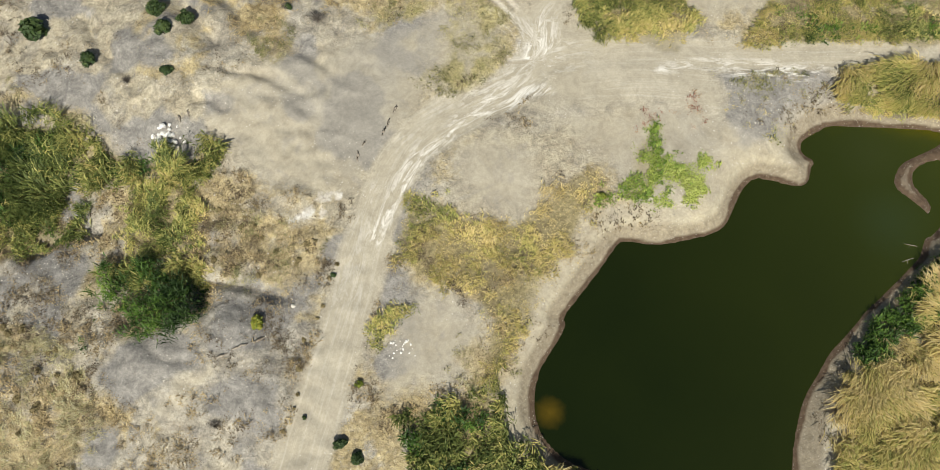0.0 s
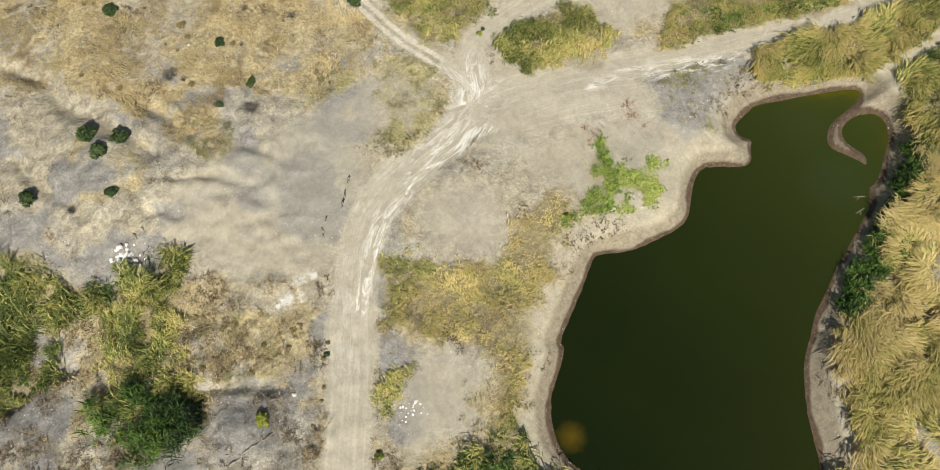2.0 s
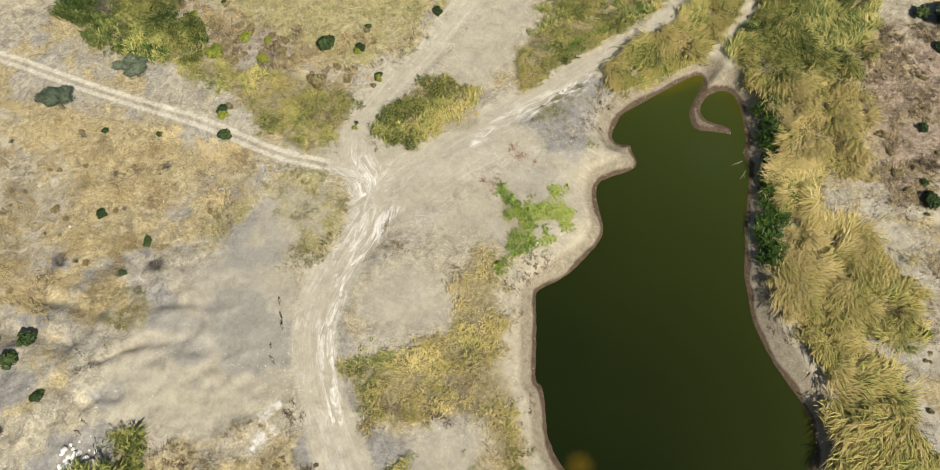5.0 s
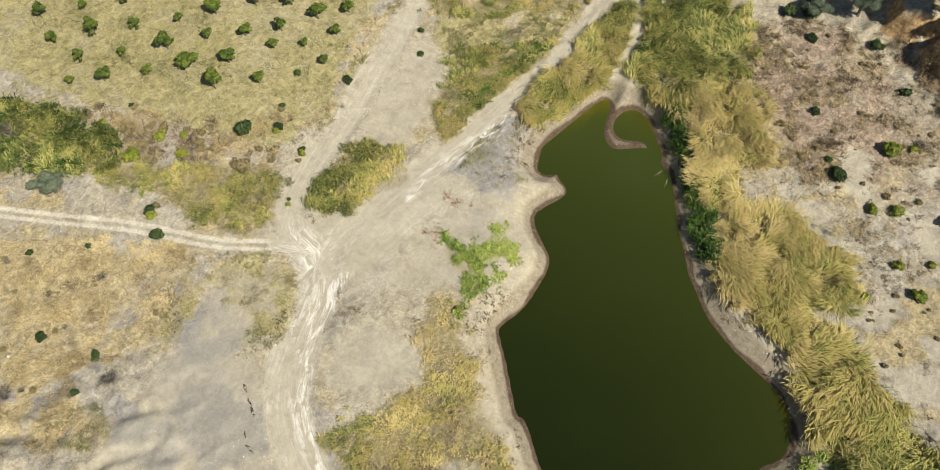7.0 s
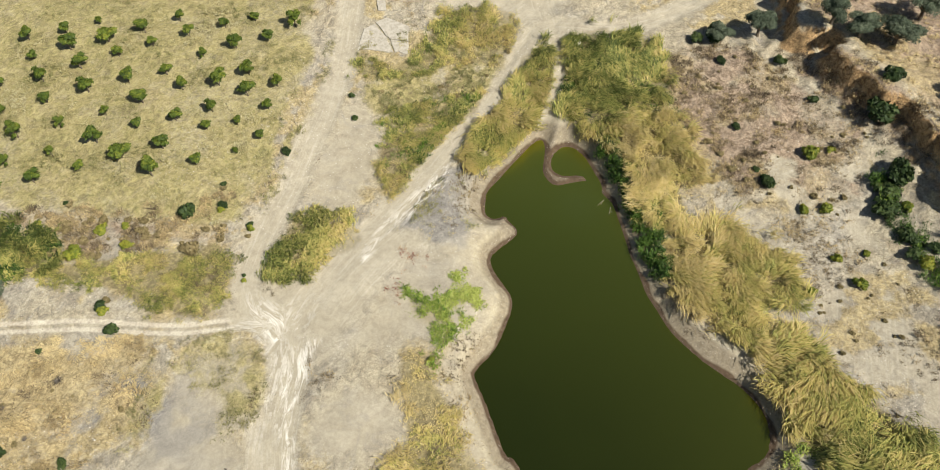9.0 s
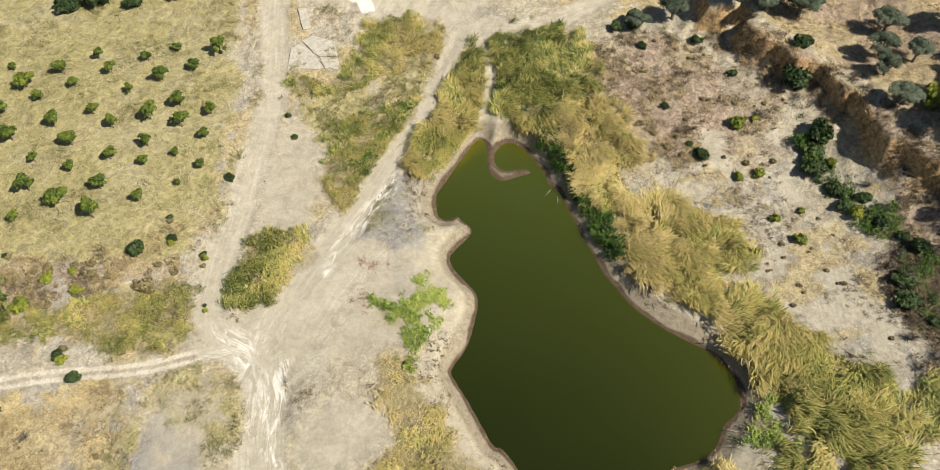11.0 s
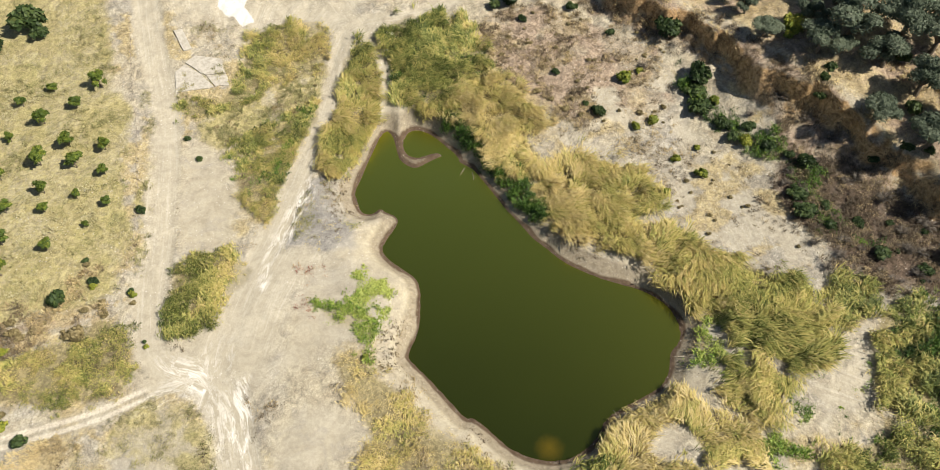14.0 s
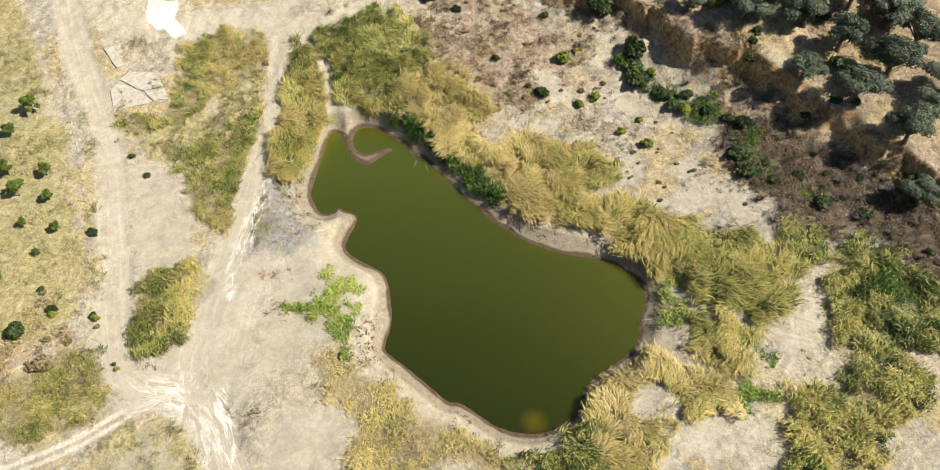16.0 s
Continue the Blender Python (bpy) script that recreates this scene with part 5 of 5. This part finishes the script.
plant(dark_shrubs, [(-76.3, 70.9, 2.9), (-65.3, 65.2, 2.0), (-55.5, 75, 2.2), (-53, 70.8, 1.9), (-49.8, 73.4, 1.8), (-51.5, 63, 1.2), (-18.5, 4.3, 1.3), (-16, 2.3, 1.3), (-24, 7.8, 0.5), (-21.6, 29.6, 0.6)], "round shrubs", 1)
plant(dark_shrubs, [(-7, 94, 1.5), (-17, 100.8, 0.8), (-32, 90.4, 1.2), (-25, 107, 0.9), (-27.5, 80.8, 1.1), (-33.2, 77, 0.9), (24.4, 98.3, 1.4), (24.2, 90.6, 0.9), (15, 83.2, 0.6), (-4.6, 99.6, 1.4), (-51, 101.3, 1.9)], "round shrubs", 2)
plant(dark_shrubs, [(18.9, 102.2, 2.7), (7.3, 124.7, 0.8), (28.4, 101.8, 0.9), (42, 97.5, 1.5), (63, 97.3, 1.0), (58, 92.4, 0.9)], "round shrubs", 3)
plant(dark_shrubs, [(88, 11.8, 2.3), (98, 22.8, 1.3), (112, 12.2, 1.5), (118.6, 22.7, 2.0), (113, 33.5, 1.6), (116.3, 40.8, 2.3), (118.3, 37.7, 1.4), (92.5, 31.8, 0.9), (90, 15, 1.0)], "shrubs on the east slope", 4)
plant(dark_shrubs, [(101.7, -8.3, 3.3), (97.5, -8.6, 3.0), (94, -9.5, 3.0), (90, -14.8, 2.5), (90, -20, 1.9), (84.8, -24, 2.6), (83, -28.3, 1.5), (81.4, -31.3, 2.8), (73.6, -30, 2.3), (69.6, -31.4, 2.5)], "shrubs below the cliff", 5)
plant(dark_shrubs, [(66.6, -35.8, 2.2), (68.6, -41, 1.8), (62, -45, 2.2), (59.7, -52.8, 1.6), (83.2, -44, 1.4), (83.7, -49, 1.6), (83.2, -52.8, 1.6), (99.4, -33.8, 1.7), (67.5, -62.5, 2.1), (87, -17, 1.8), (71.5, -35, 1.6)], "shrubs below the cliff", 6)
plant(pale_shrubs, [(-16.2, 13, 0.8), (20.4, 44, 1.1), (-32, 21.3, 1.6), (98.8, 7.6, 2.3), (102, 4.5, 1.2), (86.2, 3.4, 1.6), (88.5, 0, 1.8), (76.8, -11.5, 1.6), (80, -6, 1.4), (83.7, -10, 1.0), (73.5, 8, 1.4), (71, -4.5, 1.5), (86, -19.5, 2.0), (110.3, -26.1, 2.8), (96.2, -12.3, 1.6), (111.3, -26.8, 3.8)], "yellow-green bushes", 7)
plant(brown_shrubs, [(3.8, 120, 1.5), (8.5, 114.7, 1.6), (13, 108, 1.2), (11.3, 110.8, 1.0), (7.7, 107.6, 1.2), (3, 114, 1.4), (1.8, 126.7, 0.9), (21, 94.5, 0.9), (-3.4, 99.6, 1.3), (-38.5, 95.5, 1.1), (-49, 96.5, 1.2), (22, 89, 0.8)], "brownish bushes", 8)
plant(brown_shrubs, [(92, 26, 1.2), (90.5, 22.5, 1.0), (88, 19, 1.1), (91, 18, 0.9), (94, 29, 1.0), (87, 15.5, 0.9), (103, 16, 0.8), (96, 33, 0.9), (106, 30, 0.7), (101, 36, 0.8), (93, -2, 1.0), (90.5, 3, 1.1)], "brownish bushes", 9)
plant(brown_shrubs, [(3.0, 119.0, 1.7), (11.2, 106.4, 1.6), (6.0, 117.3, 1.0), (13.3, 95.5, 2.7), (-2.0, 116.6, 1.8), (27.6, 101.2, 1.0), (19.9, 94.1, 1.0), (-1.0, 128.9, 1.4), (7.3, 123.7, 0.9)], "bushes on the orchard bank", 41)
plant(pale_shrubs, [(6.7, 113.2, 1.8), (7.0, 106.2, 1.5), (10.1, 110.1, 1.1), (-0.0, 112.8, 2.5), (23.4, 97.6, 1.2), (23.5, 89.8, 1.0), (14.1, 82.5, 0.7), (0.7, 125.1, 1.1), (-5.2, 98.2, 1.4)], "bushes on the orchard bank", 42)
plant(dead_shrubs, [(-58.5, 61.6, 1.1), (-28, 75, 1.9), (-33.8, 77, 0.9), (-18.6, 93.3, 1.0), (-41.3, 84.4, 1.8), (-27, 96.7, 0.8), (-36.5, 6.3, 1.3), (95.6, -25, 2.2), (103, 4, 1.6), (62.4, -33, 1.7), (68, -49, 1.9), (65.7, -58.3, 2.3), (58.7, -62.5, 2.5)], "leafless shrubs", 10)
plant(dead_shrubs, [(92, -31, 1.6), (88, -36, 1.8), (79, -41, 1.8), (75, -46, 2.0), (70, -54, 2.0), (64, -50, 1.6), (56, -57, 1.8), (-13, 135, 3.4), (93, -20, 1.4), (26.5, -23, 1.9), (53, -27, 1.5), (57, -35, 1.5)], "leafless shrubs", 11)
loose = np.random.RandomState(18)
spots = [(x, y) for x, y in zip(loose.uniform(-74, -6, 260), loose.uniform(72, 128, 260)) if area_distance(np.array([x]), np.array([y]), DRY_WEST)[0] < -1]
plant(brown_shrubs, [(x, y, loose.uniform(0.35, 0.8)) for x, y in spots[:34]], "dry tufts on the west slope", 19)
plant(dead_shrubs, [(x, y, loose.uniform(0.4, 0.9)) for x, y in spots[34:46]], "dry tufts on the west slope", 20)
plant(brown_shrubs, [(x, y, loose.uniform(0.3, 0.8)) for x, y in zip(loose.uniform(84, 112, 30), loose.uniform(-6, 38, 30)) if area_distance(np.array([x]), np.array([y]), EAST_BRUSH)[0] < 2], "brownish bushes", 21)
for area, count, kinds_here, low, high, mark in ((SPARSE["tan_west"], 22, brown_shrubs, 0.3, 0.8, 31), (SPARSE["dry_southwest"], 26, brown_shrubs, 0.4, 0.9, 32), (BROWN_BANK, 20, brown_shrubs, 0.5, 1.2, 33),
                                            (DARK_SLOPE, 40, dead_shrubs, 0.8, 1.8, 34), (DARK_SLOPE, 16, dark_shrubs, 0.6, 1.4, 35), (PALE["pale_east"], 18, brown_shrubs, 0.3, 0.7, 36), (EAST_BRUSH, 24, brown_shrubs, 0.3, 0.8, 37),
                                            (SPARSE["thin_north"], 14, brown_shrubs, 0.4, 0.9, 38), ([(-26, 4), (-28, 4), (-24, 30), (-20, 34)], 12, brown_shrubs, 0.3, 0.7, 39)):
    (west, south), (east, north) = np.min(area, 0), np.max(area, 0)
    px, py = loose.uniform(west, east, 400), loose.uniform(south, north, 400)
    here = area_distance(px, py, list(area)) < -0.5
    plant(kinds_here, [(x, y, loose.uniform(low, high)) for x, y in zip(px[here][:count], py[here][:count])], "small dry bushes", mark)
plant(olives, [(-29.7, 116.4, 3.6), (-14.9, 116, 3.5), (-40.9, 133.3, 4.2)], "olive trees", 12, 2.3, 0.85)
plant(olives, [(108.8, -20.3, 3.2), (104.1, -30.9, 4.6), (109.4, -37.3, 6.4), (102.5, -44.2, 5.2), (109.8, -47.5, 6.0), (96.6, -50.7, 5.8), (88.7, -42.6, 4.3), (106.9, -53.5, 5.4), (103.8, -36, 2.8), (83.5, -52, 5.4), (118, -40, 5.2), (116, -54, 5.4), (90, -60, 5.6), (97.7, -66, 5.4), (86, -70, 5.2), (104, -62, 5.6), (113, -30, 4.0), (73.7, -61, 4.6), (79.3, -66.3, 4.6), (111.4, -65.2, 5), (63, -63, 4.4), (116.4, -16.4, 3.0), (120, -35, 4.6), (123, -43, 4.8)], "olive trees", 13, 2.1, 0.85)
plant(olives, [(118.5, 37, 3.2), (125, 30, 4.0), (128.4, 17, 3.6), (128.4, 10.6, 4.0), (129.7, 3.6, 4.6), (140.8, 1.7, 4.6), (122, -14.5, 3.4), (122.5, -21, 3.4), (124, -36, 4.5), (131, -14, 4.4), (136, -28, 4.5), (128, -46, 5.0), (142, 16, 4.5)], "olive trees", 14, 2.1, 0.85)
plant(dark_shrubs, [(112.3, 0.1, 3.2), (94.6, -32.7, 1.6), (118.5, 0.8, 2.6), (119.5, 38, 3.0), (96.5, -32.5, 1.5), (105, -48, 2.6), (92, -50, 2.2)], "broad green trees at the cliff edge", 17, 1.0, 1.3)
plant(dark_shrubs, [(86.2, 146.6, 5.5), (77.5, 152, 3.4), (76, 161, 5.5), (84, 143.2, 3.2), (70, 166, 4.0)], "tall shrubs beyond the orchard", 15)

sizes = np.random.RandomState(16)
for row in ([(12.8, 169.3), (19.9, 163.6), (7.9, 161.9), (15.8, 156.6), (23.1, 150.9), (5.7, 152.9), (13.1, 147.9), (6.9, 143.4), (20.3, 142.4), (30.1, 145.3), (34.4, 132.1), (27.7, 136.5), (21.4, 132.1), (13.8, 137.3)],
            [(28.8, 127.6), (41.9, 127.4), (47.5, 122), (34.8, 122), (36.8, 114.9), (40.9, 117.4), (41.5, 110.6), (49, 114.9), (48.7, 108.5), (55.1, 111.8), (41.6, 104.2), (35.7, 105.4), (21.5, 124.1), (27.9, 118.7)],
            [(28.8, 109.9), (21.7, 115.3), (14.4, 129.1), (7.2, 134.6), (2, 139.1), (26.7, 156.7), (36.9, 139.4), (43.3, 134), (53.8, 119.1), (33.8, 170.9), (40.1, 165), (46.7, 160.9), (43.7, 154.1), (37, 159.4)],
            [(30.3, 164.4), (50.5, 149.4), (58.2, 146), (62.6, 135.4), (68.6, 131.6), (64.9, 123.7), (72.2, 122), (48.3, 144), (55.5, 139.8), (52, 131.5), (58.6, 127.8), (41.4, 148), (34.2, 152.5)]):
    small = [(x, y, (1.9 if y > 117 - 0.1 * x else 1.45) * sizes.uniform(0.6, 1.25)) for x, y in row]
    plant(fruit_trees, small, "orchard trees", int(row[0][0] * 10))
discard(dark_shrubs + pale_shrubs + brown_shrubs + dead_shrubs + olives + fruit_trees)

# ---- built and broken things ----
def ground_at(x, y):
    return float(land(np.array([x]), np.array([y]))[0])


CONCRETE = plain("weathered_concrete", [(0.3, (0.32, 0.29, 0.24)), (0.55, (0.46, 0.42, 0.355)), (0.75, (0.54, 0.495, 0.425))], 1.2, 0.9, 6, 0.02)
RUBBLE = plain("broken_plaster", [(0.3, (0.52, 0.49, 0.45)), (0.5, (0.66, 0.63, 0.58)), (0.7, (0.76, 0.73, 0.68))], 3.0, 0.9, 5, 0.02, True)
ROCK = plain("pale_stone", [(0.3, (0.30, 0.27, 0.22)), (0.5, (0.48, 0.44, 0.37)), (0.7, (0.62, 0.58, 0.50))], 3.0, 0.9, 5, 0.02, True)
WOOD = plain("grey_wood", [(0.3, (0.24, 0.20, 0.15)), (0.6, (0.42, 0.37, 0.30)), (0.8, (0.52, 0.47, 0.39))], 4.0, 0.85)
WIRE = plain("rusty_wire", [(0.3, (0.12, 0.08, 0.06)), (0.7, (0.25, 0.19, 0.15))], 5.0, 0.6)
CLAY = plain("split_clay", [(0.3, (0.16, 0.13, 0.10)), (0.55, (0.30, 0.26, 0.21)), (0.75, (0.42, 0.37, 0.30))], 2.5, 0.95, 6, 0.04)


def slab_piece(name, outline, thick, parent, mat, tilt, seed):
    """A broken flat piece with an uneven, chamfered edge."""
    rnd = np.random.RandomState(seed)
    cx, cy = np.mean(outline, 0)
    edge = []
    for (ax, ay), (bx, by) in zip(outline, outline[1:] + outline[:1]):
        for t in (0.0, 0.33, 0.66):
            edge.append((ax + (bx - ax) * t + rnd.normal(0, 0.1), ay + (by - ay) * t + rnd.normal(0, 0.1)))
    z = ground_at(cx, cy)
    fall_x, fall_y = (ground_at(cx + 5, cy) - ground_at(cx - 5, cy)) / 10 + tilt, (ground_at(cx, cy + 5) - ground_at(cx, cy - 5)) / 10
    bm = bmesh.new()
    rings = []
    for inset, h in ((1.0, -0.5), (1.0, thick - 0.03), (0.985, thick)):
        rings.append([bm.verts.new((cx + (x - cx) * inset, cy + (y - cy) * inset, z + h + fall_x * (x - cx) + fall_y * (y - cy))) for x, y in edge])
    for lo, hi in zip(rings, rings[1:]):
        for i in range(len(edge)):
            j = (i + 1) % len(edge)
            bm.faces.new((lo[i], lo[j], hi[j], hi[i]))
    bm.faces.new(rings[-1])
    bmesh.ops.recalc_face_normals(bm, faces=bm.faces)
    me = bpy.data.meshes.new(name)
    bm.to_mesh(me)
    bm.free()
    me.materials.append(mat)
    return part(name, me, parent)


floor_slab = tagged(new("concrete_slab"), "broken pale concrete floor slab among weeds", "slab")
for k, outline in enumerate(([(80.7, 108.2), (83.3, 106.9), (81.5, 102.2), (79, 98.4), (77.9, 99.9), (75.1, 105.5)], [(83.5, 106.8), (86.2, 105.5), (86.9, 99.6), (83.5, 97.2), (81.6, 101), (81.8, 102.2)],
                             [(83.3, 97), (80.5, 95.1), (79.3, 98.1), (81.4, 100.8)], [(91.3, 113), (92.4, 111.2), (87.8, 107), (86.6, 108.4)])):
    slab_piece("slab_piece", outline, 0.2 + 0.03 * (k % 3), floor_slab, CONCRETE, 0.01 * (k - 2), 600 + k)


def stone_mesh(name, seed, mat, flat=0.7):
    """A broken stone about one metre across."""
    rnd = np.random.RandomState(seed)
    bm = bmesh.new()
    bmesh.ops.create_icosphere(bm, subdivisions=1, radius=0.5)
    for v in bm.verts:
        v.co *= rnd.uniform(0.75, 1.2)
        v.co.z *= flat
    me = bpy.data.meshes.new(name)
    bm.to_mesh(me)
    bm.free()
    me.materials.append(mat)
    return me


stones = [stone_mesh("stone", 610 + k, RUBBLE, 0.45 + 0.1 * k) for k in range(5)]
rnd = np.random.RandomState(620)
rubble = tagged(new("rubble_pile"), "heap of white broken plaster and stone on earth", "rubble")
for k in range(46):
    x, y = -50.6 + rnd.normal(0, 1.1), 51.6 + rnd.normal(0, 1.0)
    s = rnd.uniform(0.35, 1.25)
    ob = part("stone", stones[k % 5], rubble)
    ob.matrix_basis = pose(x, y, ground_at(x, y) + s * 0.16 + 0.25 * max(0, 1 - math.hypot(x + 50.6, y - 51.6)), rnd.uniform(-25, 25), rnd.uniform(-25, 25), rnd.uniform(0, 360)) @ Matrix.Diagonal((s, s * rnd.uniform(0.5, 1.0), s, 1))
slab_piece("slab_piece", [(-51.2, 49.4), (-48.4, 48.9), (-48.2, 50.2), (-50.9, 50.6)], 0.5, rubble, CONCRETE, 0.05, 622)

white_chips = tagged(new("rubble_pile"), "scattered white chips of stone on bare ground", "rubble")
for k in range(26):
    x, y = -10.3 + rnd.normal(0, 1.2), 18.6 + rnd.normal(0, 0.8)
    s = rnd.uniform(0.15, 0.5)
    ob = part("stone", stones[k % 5], white_chips)
    ob.matrix_basis = pose(x, y, ground_at(x, y) + s * 0.1, rnd.uniform(-15, 15), 0, rnd.uniform(0, 360)) @ Matrix.Diagonal((s, s * 0.8, s * 0.6, 1))

boulder_mesh = stone_mesh("boulder", 630, ROCK, 0.6)
for x, y, s, label in ((102.2, 63.1, 2.4, "large pale block of rock beside the creek crossing"), (-27.3, 24.5, 1.0, "pale boulder beside the road"), (99, 70.5, 1.0, "pale boulder at the creek crossing"),
                       (-37.6, 91, 0.7, "pale boulder in dry grass"), (97.5, 62.8, 1.2, "pale boulder at the creek crossing")):
    ob = tagged(new("boulder", boulder_mesh), label, "boulder")
    ob.matrix_basis = pose(x, y, ground_at(x, y) + 0.12 * s, 0, 0, 40 * x) @ Matrix.Diagonal((s, s * 0.75, s * 0.8, 1))


def fence(name, line, gap, label, seed):
    """Leaning posts with two wires."""
    rnd = np.random.RandomState(seed)
    root = tagged(new(name), label, "fence")
    tops, total = [], 0.0
    for (ax, ay), (bx, by) in zip(line, line[1:]):
        size = math.hypot(bx - ax, by - ay)
        for k in range(max(1, int(size / gap))):
            t = (k + rnd.uniform(-0.15, 0.15)) * gap / size
            x, y = ax + (bx - ax) * t, ay + (by - ay) * t
            tops.append((x, y, ground_at(x, y), rnd.uniform(-0.25, 0.25), rnd.uniform(-0.25, 0.25), rnd.uniform(1.2, 1.6)))
    for x, y, z, u, v, h in tops:
        part("post", limbs("post", [[((x, y, z - 0.3), 0.075), ((x + u * 0.5, y + v * 0.5, z + h * 0.5), 0.065), ((x + u, y + v, z + h), 0.055)]], WOOD, 6), root)
    for share in (0.5, 0.9):
        part("wire", limbs("wire", [[((x + u * share, y + v * share, z + h * share), 0.012) for x, y, z, u, v, h in tops]], WIRE, 3), root)
    return root


fence("fence", [(24.3, 92.6), (33, 94.6), (47, 100.4), (58, 106.2), (70.5, 113.3), (82, 119.4), (97, 126)], 2.6, "old fence of leaning grey posts beside the road", 640)

# splits in the clay with raised dark lips
for k, (x, y, size, turn) in enumerate(((-19.2, 49.6, 2.0, 95), (-14.6, 55.7, 1.8, 75), (-15.3, 54.2, 1.8, 70), (-18.3, 51.9, 1.2, 60), (-13.6, 58.3, 1.6, 70), (-48.7, 54.9, 1.6, 110), (-47.2, 55.7, 1.4, 105), (-36.7, 16.2, 2.2, 20), (-34, 17.6, 2.6, 25), (-31.5, 18.8, 2.0, 30))):
    rnd = np.random.RandomState(650 + k)
    a = radians(turn)
    run = []
    for i in range(9):
        t = (i / 8 - 0.5) * size
        off = rnd.normal(0, 0.08)
        px, py = x + math.cos(a) * t - math.sin(a) * off, y + math.sin(a) * t + math.cos(a) * off
        run.append(((px, py, ground_at(px, py) + 0.05), 0.05 + 0.2 * math.sin(math.pi * i / 8) * rnd.uniform(0.6, 1.1)))
    ob = new("clay_ridge", limbs("clay_ridge", [run], CLAY, 5))
    tagged(ob, "dark split ridge of cracked clay", "clay ridge", "clay ridges")

# driftwood at the water's edge
for k, (x, y, turn) in enumerate(((70.6, 36.0, 200), (71.5, 38, 170), (19.5, -0.8, 40), (34, -10.6, 100))):
    a = radians(turn)
    dx, dy = math.cos(a), math.sin(a)
    z = max(WATER_Z, ground_at(x, y)) + 0.06
    runs = [[((x, y, z), 0.05), ((x + dx * 1.0, y + dy * 1.0, z + 0.1), 0.04), ((x + dx * 2.1, y + dy * 2.1, z + 0.05), 0.02)], [((x + dx, y + dy, z + 0.1), 0.03), ((x + dx * 1.5 - dy * 0.6, y + dy * 1.5 + dx * 0.6, z + 0.25), 0.012)]]
    tagged(new("driftwood", limbs("driftwood", runs, WOOD, 5)), "bleached forked branch lying at the water's edge", "driftwood", "driftwood")

# stones along the shore and over the ground
def pebbles(name, x, y, size, mat, label, seed):
    rnd = np.random.RandomState(seed)
    n = len(x)
    z = land(x, y)
    base = np.array([(1, 0, 0), (-0.5, 0.87, 0), (-0.5, -0.87, 0), (0.1, 0.05, 0.75)])
    s = size * rnd.uniform(0.5, 1.6, n)
    a = rnd.uniform(0, 6.28, n)
    v = base[None] * s[:, None, None] * rnd.uniform(0.7, 1.3, (n, 4, 3))
    vx, vy = v[..., 0] * np.cos(a)[:, None] - v[..., 1] * np.sin(a)[:, None], v[..., 0] * np.sin(a)[:, None] + v[..., 1] * np.cos(a)[:, None]
    v = np.stack([vx + x[:, None], vy + y[:, None], v[..., 2] + z[:, None] - 0.02], -1)
    loops = (np.arange(n)[:, None] * 4 + [0, 1, 3, 1, 2, 3, 2, 0, 3]).ravel()
    return tagged(new(name, mesh_arrays(name, v.reshape(-1, 3), loops, np.full(n * 3, 3), mat)), label, "stones", kind="stuff")


rnd = np.random.RandomState(660)
x, y = rnd.uniform(5, 85, 60000), rnd.uniform(-15, 62, 60000)
d = area_distance(x, y, POND)
keep = (d > 0.1) & (d < 3.0) & (rnd.rand(60000) < 0.35)
pebbles("shore_stones", x[keep], y[keep], 0.07, ROCK, "small pale stones on the pond shore", 661)
x, y = rnd.uniform(-85, 115, 30000), rnd.uniform(-60, 120, 30000)
keep = (area_distance(x, y, POND) > 3) & (vnoise(x, y, 10, 3, 77) > 0.5)
pebbles("field_stones", x[keep], y[keep], 0.12, ROCK, "loose stones and clods on dry earth", 662)
